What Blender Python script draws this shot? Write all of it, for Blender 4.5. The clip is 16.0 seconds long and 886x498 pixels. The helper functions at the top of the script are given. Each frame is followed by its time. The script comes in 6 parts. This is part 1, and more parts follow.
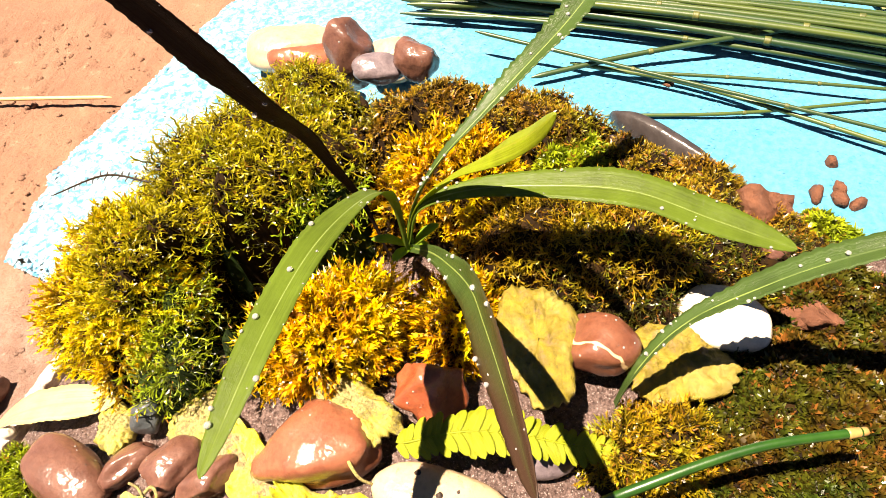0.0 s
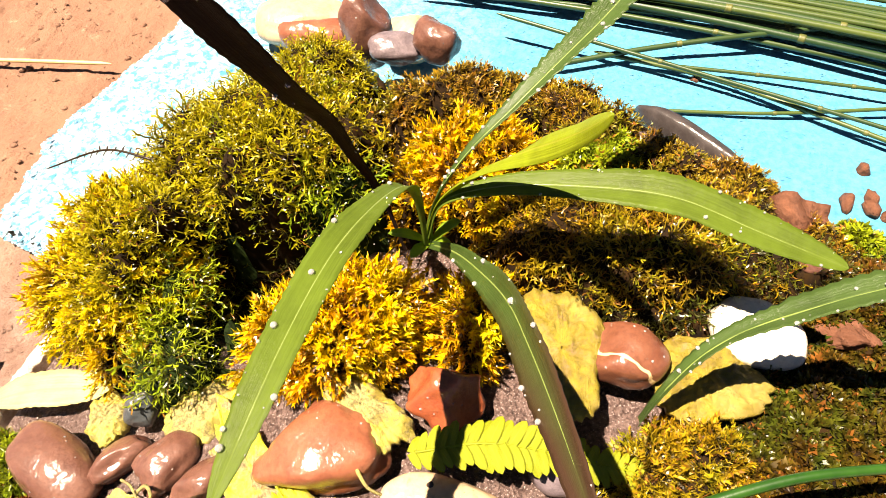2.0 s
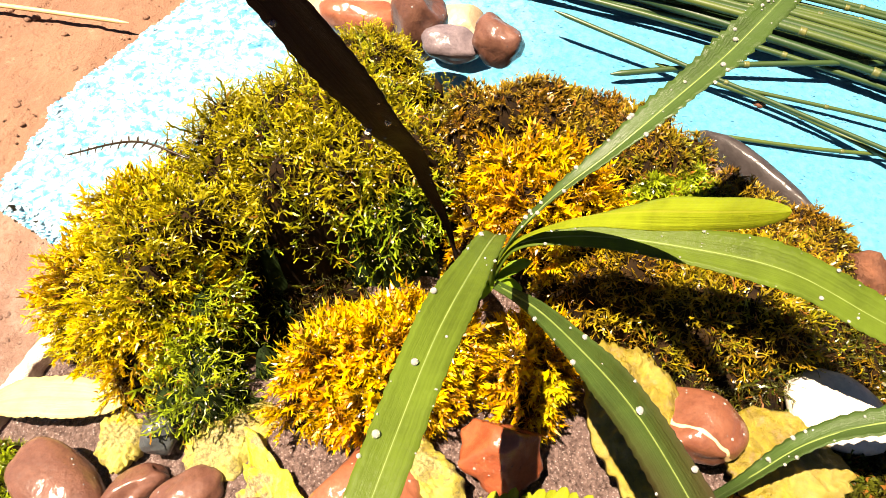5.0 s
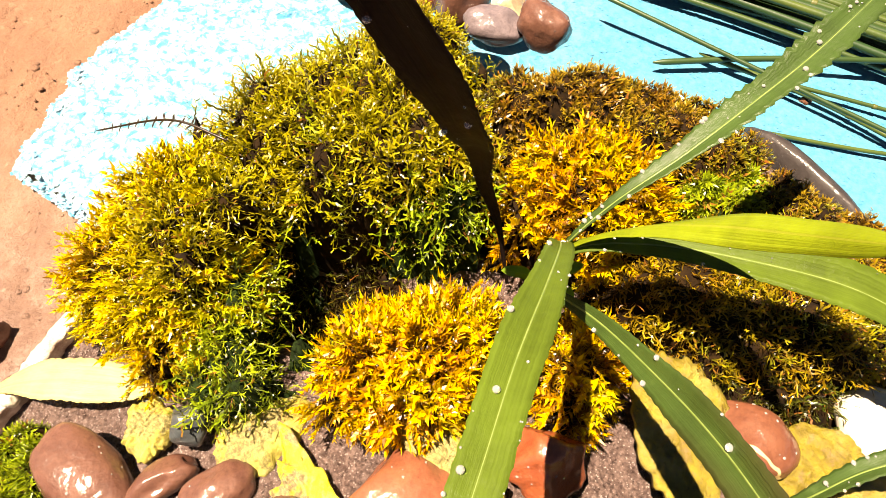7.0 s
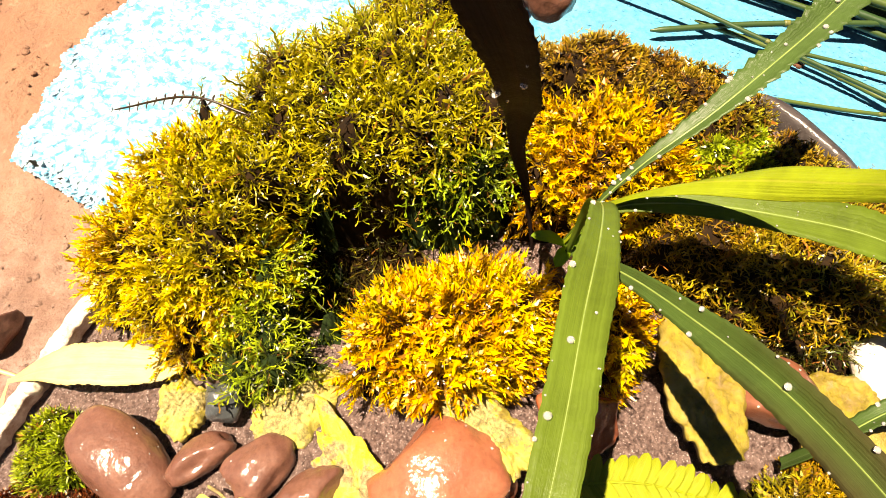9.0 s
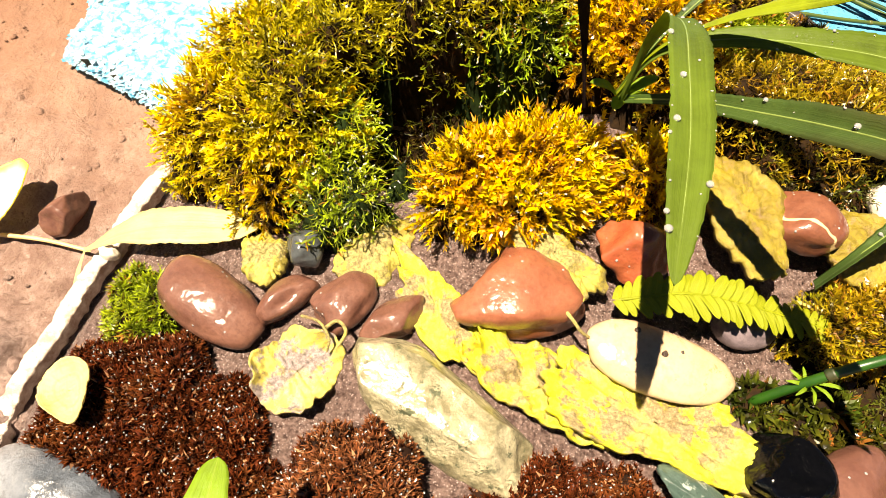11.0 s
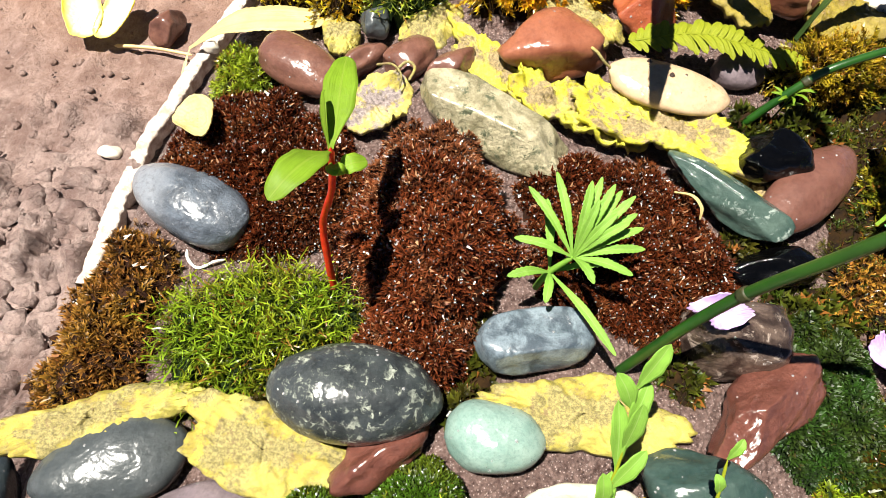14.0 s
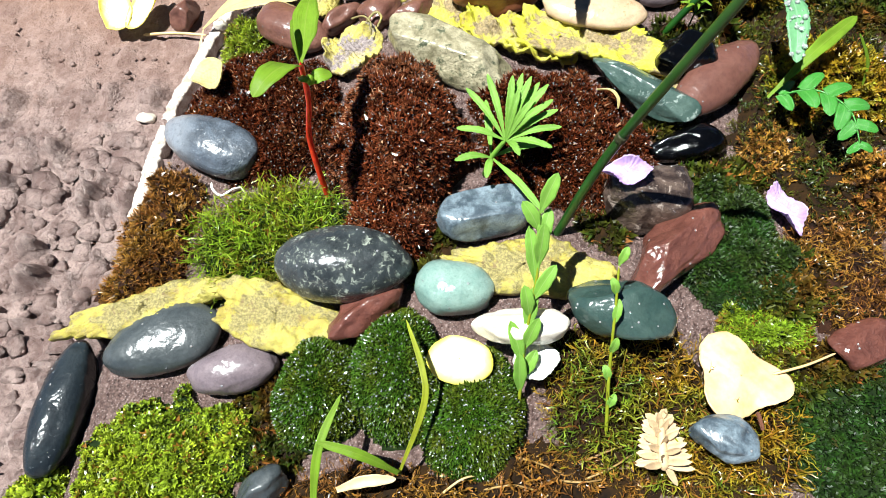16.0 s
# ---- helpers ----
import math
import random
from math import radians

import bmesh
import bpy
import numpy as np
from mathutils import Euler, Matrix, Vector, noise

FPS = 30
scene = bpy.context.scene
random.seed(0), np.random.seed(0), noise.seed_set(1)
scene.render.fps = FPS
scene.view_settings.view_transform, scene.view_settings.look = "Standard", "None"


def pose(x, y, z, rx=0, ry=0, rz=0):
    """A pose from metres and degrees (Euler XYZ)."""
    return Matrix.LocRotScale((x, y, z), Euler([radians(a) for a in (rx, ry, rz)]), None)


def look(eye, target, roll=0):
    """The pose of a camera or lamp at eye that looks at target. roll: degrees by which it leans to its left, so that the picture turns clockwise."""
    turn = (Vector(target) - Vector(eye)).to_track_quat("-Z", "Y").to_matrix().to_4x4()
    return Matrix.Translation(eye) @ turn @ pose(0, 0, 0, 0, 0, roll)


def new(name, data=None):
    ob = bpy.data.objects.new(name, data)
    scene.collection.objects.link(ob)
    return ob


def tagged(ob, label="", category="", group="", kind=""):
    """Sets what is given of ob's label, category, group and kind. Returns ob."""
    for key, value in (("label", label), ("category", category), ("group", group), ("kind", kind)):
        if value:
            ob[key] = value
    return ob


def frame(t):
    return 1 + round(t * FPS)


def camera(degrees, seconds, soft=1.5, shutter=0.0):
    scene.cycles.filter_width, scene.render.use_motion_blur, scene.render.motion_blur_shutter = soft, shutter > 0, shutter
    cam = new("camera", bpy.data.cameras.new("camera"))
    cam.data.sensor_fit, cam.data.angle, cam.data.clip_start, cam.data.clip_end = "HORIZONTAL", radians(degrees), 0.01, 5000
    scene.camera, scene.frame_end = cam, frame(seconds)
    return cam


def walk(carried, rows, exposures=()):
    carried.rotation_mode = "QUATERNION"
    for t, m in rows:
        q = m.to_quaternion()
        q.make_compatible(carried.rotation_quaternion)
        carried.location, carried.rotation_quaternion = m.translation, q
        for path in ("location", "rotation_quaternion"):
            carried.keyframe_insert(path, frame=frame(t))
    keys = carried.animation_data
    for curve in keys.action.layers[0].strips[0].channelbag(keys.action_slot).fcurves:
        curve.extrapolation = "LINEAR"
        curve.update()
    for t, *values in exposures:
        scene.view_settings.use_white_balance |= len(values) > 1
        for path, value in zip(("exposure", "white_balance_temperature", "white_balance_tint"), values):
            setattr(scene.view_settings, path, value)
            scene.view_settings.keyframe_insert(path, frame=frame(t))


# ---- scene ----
cam = camera(69.1, 16.0, soft=0.8)
PATH = [
    (0, (0.00092, 0.00283, 0.19339), (-0.01458, 0.11758, 0.03032), -8.36),
    (0.5, (-0.00168, 0.00401, 0.19221), (-0.01629, 0.11722, 0.02799), -6.99),
    (1, (-0.00293, 0.00720, 0.18966), (-0.01714, 0.11862, 0.02417), -6.44),
    (1.5, (-0.00524, 0.00911, 0.18855), (-0.01859, 0.11965, 0.02241), -5.50),
    (2, (-0.00706, 0.01202, 0.18799), (-0.02022, 0.12176, 0.02130), -5.01),
    (2.5, (-0.01063, 0.01541, 0.18795), (-0.02234, 0.12447, 0.02071), -3.75),
    (3, (-0.01444, 0.01930, 0.18704), (-0.02447, 0.12763, 0.01922), -2.27),
    (3.5, (-0.01815, 0.02319, 0.18545), (-0.02687, 0.13032, 0.01679), -0.79),
    (4, (-0.02193, 0.02722, 0.18505), (-0.02864, 0.13334, 0.01566), 0.84),
    (4.2, (-0.02420, 0.02933, 0.18449), (-0.02946, 0.13470, 0.01458), 1.80),
    (6.3, (-0.03506, 0.03906, 0.18332), (-0.04273, 0.13399, 0.00745), 4.30),
    (6.5, (-0.03700, 0.04059, 0.18154), (-0.04365, 0.13500, 0.00536), 4.79),
    (7, (-0.04159, 0.04046, 0.18100), (-0.04607, 0.13398, 0.00427), 5.99),
    (7.5, (-0.04570, 0.03902, 0.18147), (-0.04822, 0.13231, 0.00459), 6.99),
    (8, (-0.04811, 0.03796, 0.18092), (-0.04879, 0.13126, 0.00401), 7.69),
    (8.2, (-0.04916, 0.03746, 0.18086), (-0.04872, 0.13008, 0.00359), 8.17),
    (10.3, (-0.06488, 0.01619, 0.17574), (-0.05348, 0.10363, -0.00377), 10.64),
    (10.5, (-0.06751, 0.00974, 0.17447), (-0.05471, 0.09969, -0.00370), 11.44),
    (11, (-0.07466, -0.00508, 0.17301), (-0.06045, 0.08560, -0.00468), 12.87),
    (11.5, (-0.08155, -0.01949, 0.17112), (-0.06629, 0.07064, -0.00677), 14.11),
    (12, (-0.08566, -0.03292, 0.16986), (-0.06994, 0.05785, -0.00766), 14.51),
    (12.5, (-0.08760, -0.04576, 0.16915), (-0.07146, 0.04535, -0.00817), 14.47),
    (13, (-0.08833, -0.05789, 0.16984), (-0.07383, 0.03345, -0.00749), 13.14),
    (13.5, (-0.08700, -0.07127, 0.16963), (-0.07384, 0.02005, -0.00781), 11.79),
    (14, (-0.08331, -0.08473, 0.17177), (-0.07259, 0.00687, -0.00570), 9.32),
    (14.5, (-0.07738, -0.09840, 0.17400), (-0.06908, -0.00664, -0.00352), 6.88),
    (15, (-0.07172, -0.10975, 0.17844), (-0.06708, -0.01792, 0.00083), 3.80),
    (15.5, (-0.06747, -0.11987, 0.18496), (-0.06745, -0.02787, 0.00738), -0.28),
    (16, (-0.06234, -0.12883, 0.19104), (-0.06546, -0.03636, 0.01373), -3.32),
]
walk(cam, [(t, look(eye, target, roll)) for t, eye, target, roll in PATH], [(0.0, 2.11, 8000, 16), (4.2, 2.1, 8000, 16), (6.8, 2.06, 8700, 15), (8.4, 2.05, 8700, 15), (10.8, 1.96, 8400, 12), (12.0, 1.85, 7300, 11), (13.5, 1.66, 6600, 9), (16.0, 1.53, 5700, 3)])

# ---- light ----
SUN_AZ, SUN_EL = radians(-96.0), radians(72.0)
world = bpy.data.worlds.new("world")
scene.world = world
world.use_nodes = True
wn = world.node_tree
sky = wn.nodes.new("ShaderNodeTexSky")
sky.sky_type, sky.sun_disc = "NISHITA", False
sky.air_density, sky.dust_density, sky.altitude = 0.24, 0.12, 3200.0
sky.sun_elevation, sky.sun_rotation = SUN_EL, SUN_AZ % (2 * math.pi)
wn.nodes["Background"].inputs["Strength"].default_value = 0.05
wn.links.new(sky.outputs[0], wn.nodes["Background"].inputs["Color"])
sun = new("sun", bpy.data.lights.new("sun", "SUN"))
sun.data.energy, sun.data.angle, sun.data.color = 5.0, radians(0.5), (1.0, 0.93, 0.83)
sun_at = Vector((math.sin(SUN_AZ) * math.cos(SUN_EL), math.cos(SUN_AZ) * math.cos(SUN_EL), math.sin(SUN_EL)))
sun.matrix_world = look(sun_at * 5, (0, 0, 0))


# ---- material helpers ----
class Net:
    """A small wrapper round a material's node tree."""

    def __init__(self, name):
        self.mat = bpy.data.materials.new(name)
        self.mat.use_nodes = True
        self.tree = self.mat.node_tree
        self.bsdf = self.tree.nodes["Principled BSDF"]
        self.out = self.tree.nodes["Material Output"]
        self.coord = self.add("ShaderNodeTexCoord").outputs["Object"]

    def add(self, kind, **values):
        node = self.tree.nodes.new(kind)
        for key, value in values.items():
            node.inputs[key].default_value = value
        return node

    def link(self, a, b):
        self.tree.links.new(a, b)

    def noise(self, scale, detail=4.0, rough=0.6, distort=0.0):
        node = self.add("ShaderNodeTexNoise", Scale=scale, Detail=detail, Roughness=rough, Distortion=distort)
        self.link(self.coord, node.inputs["Vector"])
        return node.outputs["Fac"]

    def cells(self, scale, feature="F1"):
        node = self.add("ShaderNodeTexVoronoi", Scale=scale)
        node.feature = feature
        self.link(self.coord, node.inputs["Vector"])
        return node.outputs["Distance"]

    def span(self, value, low, high):
        node = self.add("ShaderNodeMapRange")
        node.inputs["From Min"].default_value, node.inputs["From Max"].default_value = low, high
        self.link(value, node.inputs["Value"])
        return node.outputs["Result"]

    def mix(self, factor, a, b, blend="MIX"):
        node = self.tree.nodes.new("ShaderNodeMix")
        node.data_type, node.blend_type = "RGBA", blend
        for socket, value in ((node.inputs[0], factor), (node.inputs[6], a), (node.inputs[7], b)):
            if isinstance(value, (int, float)):
                socket.default_value = value
            elif isinstance(value, tuple):
                socket.default_value = (*value, 1.0)
            else:
                self.link(value, socket)
        return node.outputs[2]

    def math(self, how, a, b=0.0):
        node = self.tree.nodes.new("ShaderNodeMath")
        node.operation = how
        for socket, value in ((node.inputs[0], a), (node.inputs[1], b)):
            if isinstance(value, (int, float)):
                socket.default_value = value
            else:
                self.link(value, socket)
        return node.outputs[0]

    def bump(self, height, strength, distance):
        node = self.add("ShaderNodeBump", Strength=strength, Distance=distance)
        self.link(height, node.inputs["Height"])
        self.link(node.outputs[0], self.bsdf.inputs["Normal"])

    def set(self, **values):
        for key, value in values.items():
            socket = self.bsdf.inputs[key.replace("_", " ")]
            if isinstance(value, (int, float, tuple)):
                socket.default_value = value
            else:
                self.link(value, socket)
        return self

    def through_light(self, colour, share):
        """Lets part of the light pass, as thin leaves do."""
        tr = self.add("ShaderNodeBsdfTranslucent")
        if isinstance(colour, tuple):
            tr.inputs["Color"].default_value = (*colour, 1.0)
        else:
            self.link(colour, tr.inputs["Color"])
        mixer = self.add("ShaderNodeMixShader", Fac=share)
        self.link(self.bsdf.outputs[0], mixer.inputs[1])
        self.link(tr.outputs[0], mixer.inputs[2])
        self.link(mixer.outputs[0], self.out.inputs["Surface"])


def stone_material(name, dark, light, scale=120.0, rough=0.1, specks=None, speck_scale=500.0, vein=None, speck_size=0.25, coat=0.8, mottle=(0.35, 0.65), grain=0.0004, shine=0.5, dry=None):
    n = Net(name)
    col = n.mix(n.span(n.noise(scale, 6, 0.65, 0.4), *mottle), dark, light)
    col = n.mix(n.math("MULTIPLY", n.span(n.noise(scale * 9, 3, 0.7), 0.45, 0.75), 0.45), col, tuple(c * 0.5 for c in dark))
    if specks:
        spot = n.span(n.noise(speck_scale, 6, 0.75, 0.6), 0.66 - speck_size * 0.4, 0.72 - speck_size * 0.4)
        gate = n.math("MULTIPLY", spot, n.span(n.noise(scale * 1.7, 4), 0.45, 0.6))
        col = n.mix(gate, col, specks)
    if vein:
        place, tilt, width, colour = vein
        sep = n.add("ShaderNodeSeparateXYZ")
        n.link(n.coord, sep.inputs[0])
        line = n.math("ADD", n.math("ADD", n.math("MULTIPLY", sep.outputs[0], tilt), sep.outputs[1]), -place)
        line = n.math("ADD", line, n.math("MULTIPLY", n.math("SUBTRACT", n.noise(90, 3), 0.5), 0.004))
        near = n.math("SUBTRACT", 1.0, n.span(n.math("ABSOLUTE", line), width * 0.6, width))
        col = n.mix(near, col, colour)
    # one end drawn paler, as a sun glare painted into the stone
    if dry:
        colour, end, soft = dry
        axis = n.add("ShaderNodeSeparateXYZ")
        n.link(n.coord, axis.inputs[0])
        edge = n.math("ADD", n.math("ADD", axis.outputs[0], n.math("MULTIPLY", axis.outputs[1], 0.5)), n.math("MULTIPLY", n.math("SUBTRACT", n.noise(260, 5, 0.7), 0.5), 0.008))
        col = n.mix(n.math("SUBTRACT", 1.0, n.span(edge, end - soft, end + soft)), col, n.mix(n.span(n.noise(700, 5, 0.7), 0.5, 0.7), colour, tuple(c * 0.55 for c in colour)))
    # a dull stone under a thin, uneven film of water
    n.set(Base_Color=col, Roughness=n.math("ADD", n.math("MULTIPLY", n.noise(scale * 2.2, 3), 0.2), 0.45), Coat_Weight=coat, Coat_Roughness=0.1 + 0.42 * rough)
    n.bsdf.inputs["Specular IOR Level"].default_value = shine * 0.35
    n.bump(n.math("ADD", n.noise(scale * 8, 8, 0.75), n.math("MULTIPLY", n.noise(scale * 2.5, 3), 1.6)), 0.6, grain)
    film = n.add("ShaderNodeBump", Strength=0.75, Distance=0.0010)
    n.link(n.math("ADD", n.noise(210, 2, 0.5, 0.5), n.math("MULTIPLY", n.noise(900, 3, 0.6), 0.18)), film.inputs["Height"])
    n.link(film.outputs[0], n.bsdf.inputs["Coat Normal"])
    return n.mat


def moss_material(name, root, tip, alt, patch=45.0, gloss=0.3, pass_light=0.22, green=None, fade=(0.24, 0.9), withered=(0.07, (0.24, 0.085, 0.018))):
    """Leafy shoots: brown old growth with inner shade painted in at the root, fresh tips, and drifts of another colour.
    """
    n = Net(name)
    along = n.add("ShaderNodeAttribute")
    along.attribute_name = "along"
    geo = n.add("ShaderNodeNewGeometry")
    rnd = geo.outputs["Random Per Island"]
    fresh = n.mix(n.span(n.noise(patch, 3, 0.55), 0.42, 0.58), tip, alt)
    if green:
        fresh = n.mix(n.span(n.noise(patch * 0.6, 2, 0.5, 1.5), 0.5, 0.6), fresh, green)
    fresh = n.mix(n.math("MULTIPLY", rnd, 0.4), fresh, tuple(min(1.0, c * 1.6) for c in tip))
    # dark roots put the shade inside the moss into the colour
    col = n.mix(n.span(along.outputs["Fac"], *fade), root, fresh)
    other = n.math("FRACT", n.math("MULTIPLY", rnd, 17.31))
    col = n.mix(n.math("MULTIPLY", n.span(other, 0.45, 0.0), 0.65), col, tuple(c * 0.22 for c in alt))
    dead = n.math("GREATER_THAN", rnd, 1.0 - withered[0])
    col = n.mix(n.math("MULTIPLY", dead, 0.85), col, withered[1])
    n.set(Base_Color=col, Roughness=gloss)
    n.bsdf.inputs["Specular IOR Level"].default_value = 0.5
    n.through_light(col, pass_light)
    return n.mat


def leaf_material(name, top, rib, purple=None, gloss=0.22, share=0.3):
    """A leaf: streaks along the blade, a faint rib, fine cross veins, worn pale spots."""
    n = Net(name)
    uv = n.add("ShaderNodeUVMap")
    sep = n.add("ShaderNodeSeparateXYZ")
    n.link(uv.outputs[0], sep.inputs[0])
    off = n.math("ABSOLUTE", n.math("SUBTRACT", sep.outputs[0], 0.5))
    stretch = n.add("ShaderNodeMapping")
    stretch.inputs["Scale"].default_value = (14.0, 2.2, 1.0)
    n.link(uv.outputs[0], stretch.inputs["Vector"])
    streak = n.add("ShaderNodeTexNoise", Scale=1.0, Detail=5.0, Roughness=0.65)
    n.link(stretch.outputs[0], streak.inputs["Vector"])
    col = n.mix(n.span(n.noise(120, 4), 0.35, 0.7), top, tuple(c * 0.62 for c in top))
    col = n.mix(n.math("MULTIPLY", n.span(streak.outputs["Fac"], 0.4, 0.7), 0.4), col, tuple(min(1.0, c * 1.3 + 0.01) for c in top))
    col = n.mix(n.math("MULTIPLY", n.span(n.noise(420, 5, 0.7), 0.58, 0.72), 0.25), col, rib)
    veins = n.add("ShaderNodeTexWave", Scale=30.0, Distortion=3.0)
    n.link(uv.outputs[0], veins.inputs["Vector"])
    col = n.mix(n.math("MULTIPLY", n.span(veins.outputs["Fac"], 0.7, 1.0), 0.1), col, rib)
    col = n.mix(n.math("MULTIPLY", n.math("SUBTRACT", 1.0, n.span(off, 0.01, 0.05)), 0.45), col, rib)
    if purple:
        col = n.mix(n.span(n.math("ADD", sep.outputs[1], n.math("MULTIPLY", off, 0.5)), 0.62, 1.05), col, purple)
    n.set(Base_Color=col, Roughness=n.math("ADD", n.math("MULTIPLY", n.noise(200, 3), 0.25), gloss))
    n.bsdf.inputs["Specular IOR Level"].default_value = 0.3
    n.bump(n.math("ADD", n.noise(900, 4), n.math("MULTIPLY", streak.outputs["Fac"], 2.0)), 0.4, 0.0003)
    n.through_light(col, share)
    return n.mat


def plain_material(name, a, b, scale=200.0, rough=0.5, bump=0.3, share=0.0, depth=0.0002, coat=0.0, shine=0.5):
    n = Net(name)
    col = n.mix(n.span(n.noise(scale, 5, 0.65), 0.35, 0.65), a, b)
    n.set(Base_Color=col, Roughness=rough, Coat_Weight=coat, Specular_IOR_Level=shine)
    n.bump(n.noise(scale * 5, 6, 0.7), bump, depth)
    if share:
        n.through_light(col, share)
    return n.mat


# ---- materials ----
def soil_material():
    n = Net("brown_clay_soil")
    col = n.mix(n.span(n.noise(14, 6, 0.6), 0.35, 0.65), (0.165, 0.078, 0.046), (0.24, 0.127, 0.078))
    col = n.mix(n.span(n.noise(420, 6, 0.75), 0.55, 0.78), col, (0.1, 0.052, 0.036))
    col = n.mix(n.math("MULTIPLY", n.span(n.noise(170, 5, 0.7), 0.6, 0.72), 0.7), col, (0.33, 0.21, 0.14))
    col = n.mix(n.math("MULTIPLY", n.span(n.noise(48, 6, 0.7), 0.56, 0.7), 0.5), col, (0.15, 0.08, 0.055))
    # the clay turns wet and mauve-grey towards the watered end of the garden
    sep = n.add("ShaderNodeSeparateXYZ")
    n.link(n.coord, sep.inputs[0])
    wet = n.math("SUBTRACT", 1.0, n.span(n.math("ADD", sep.outputs[1], n.math("MULTIPLY", n.noise(30, 4), 0.08)), 0.06, 0.21))
    far = n.add("ShaderNodeVectorMath")
    far.operation = "LENGTH"
    n.link(n.coord, far.inputs[0])
    wet = n.math("MULTIPLY", wet, n.math("SUBTRACT", 1.0, n.span(far.outputs["Value"], 0.3, 0.6)))
    mud = n.mix(n.span(n.noise(90, 6, 0.7), 0.4, 0.62), (0.13, 0.083, 0.072), (0.3, 0.22, 0.195))
    mud = n.mix(n.span(n.noise(700, 6, 0.75), 0.5, 0.7), mud, (0.085, 0.048, 0.04))
    mud = n.mix(n.math("MULTIPLY", n.span(n.noise(330, 4, 0.7), 0.62, 0.7), 0.6), mud, (0.42, 0.33, 0.29))
    col = n.mix(wet, col, mud)
    n.set(Base_Color=col, Roughness=n.math("SUBTRACT", 0.85, n.math("MULTIPLY", wet, 0.4)))
    n.bump(n.math("ADD", n.noise(600, 8, 0.75), n.math("MULTIPLY", n.noise(190, 5, 0.7), 2.0)), 0.8, 0.0016)
    return n.mat


def grit_material():
    n = Net("purple_grey_grit")
    col = n.mix(n.span(n.noise(600, 6, 0.75), 0.35, 0.65), (0.05, 0.028, 0.024), (0.22, 0.15, 0.133))
    col = n.mix(n.span(n.cells(1300), 0.3, 0.12), col, (0.4, 0.32, 0.3))
    n.set(Base_Color=col, Roughness=0.3)
    n.bump(n.math("ADD", n.noise(900, 8, 0.8), n.cells(1000)), 1.0, 0.0012)
    return n.mat


def towel_material():
    """Blue terry, paler towards its loose corner, with a few inky stains."""
    n = Net("blue_terry_cloth")
    sep = n.add("ShaderNodeSeparateXYZ")
    n.link(n.coord, sep.inputs[0])
    near_corner = n.math("SUBTRACT", 1.0, n.span(n.math("ADD", sep.outputs[0], n.math("MULTIPLY", n.math("SUBTRACT", n.noise(22, 4), 0.5), 0.12)), -0.15, 0.0))
    col = n.mix(n.span(n.noise(380, 5, 0.7), 0.36, 0.64), (0.03, 0.25, 0.43), (0.07, 0.34, 0.5))
    pale = n.math("MULTIPLY", n.span(n.noise(330, 4, 0.65, 0.6), 0.4, 0.56), n.math("ADD", 0.05, n.math("MULTIPLY", near_corner, 0.95)))
    col = n.mix(pale, col, (0.36, 0.5, 0.56))
    col = n.mix(n.math("MULTIPLY", n.span(n.noise(9, 4), 0.5, 0.75), 0.3), col, (0.025, 0.2, 0.4))
    col = n.mix(n.math("MULTIPLY", n.span(n.noise(36, 5, 0.7), 0.63, 0.72), 0.6), col, (0.015, 0.12, 0.36))
    n.set(Base_Color=col, Roughness=0.95, Sheen_Weight=0.3)
    n.bump(n.noise(600, 4, 0.7), 0.35, 0.0012)
    n.through_light(col, 0.35)
    return n.mat


def lichen_material(name, a, b, crust=None):
    n = Net(name)
    col = n.mix(n.span(n.noise(260, 5, 0.65), 0.38, 0.62), a, b)
    col = n.mix(n.math("MULTIPLY", n.span(n.noise(900, 5, 0.75), 0.56, 0.68), 0.75), col, tuple(c * 0.4 for c in b))
    if crust:
        uv = n.add("ShaderNodeUVMap")
        sep = n.add("ShaderNodeSeparateXYZ")
        n.link(uv.outputs[0], sep.inputs[0])
        inside = n.span(n.math("ADD", n.math("MULTIPLY", sep.outputs[0], 0.5), n.math("MULTIPLY", n.math("SUBTRACT", n.noise(150, 6, 0.7), 0.5), 3.2)), 0.5, 0.25)
        grain = n.mix(n.span(n.noise(1300, 5, 0.8), 0.4, 0.6), crust, tuple(c * 0.4 for c in crust))
        col = n.mix(inside, col, grain)
    col = n.mix(n.span(n.noise(330, 7, 0.8), 0.54, 0.66), col, (0.2, 0.13, 0.06))
    col = n.mix(n.math("MULTIPLY", n.span(n.noise(75, 4), 0.48, 0.66), 0.5), col, tuple(min(1.0, c * 1.25 + 0.06) for c in a))
    n.set(Base_Color=col, Roughness=0.5)
    n.bump(n.math("ADD", n.noise(520, 7, 0.75), n.math("MULTIPLY", n.noise(1300, 4, 0.7), 0.5)), 0.75, 0.001)
    n.through_light(col, 0.12)
    return n.mat


SOIL, GRIT, TOWEL = soil_material(), grit_material(), towel_material()
# near-black beds: the shade between shoots is part of their colour
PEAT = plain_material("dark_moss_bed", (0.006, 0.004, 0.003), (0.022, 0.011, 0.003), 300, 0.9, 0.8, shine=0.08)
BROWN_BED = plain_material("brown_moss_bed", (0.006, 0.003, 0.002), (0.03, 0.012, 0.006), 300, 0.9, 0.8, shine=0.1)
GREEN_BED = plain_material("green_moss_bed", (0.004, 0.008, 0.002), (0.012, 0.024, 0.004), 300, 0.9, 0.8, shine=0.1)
WHITE_EDGE = plain_material("white_weathered_edge", (0.66, 0.6, 0.54), (0.36, 0.26, 0.2), 300, 0.75, 0.8, depth=0.0009)
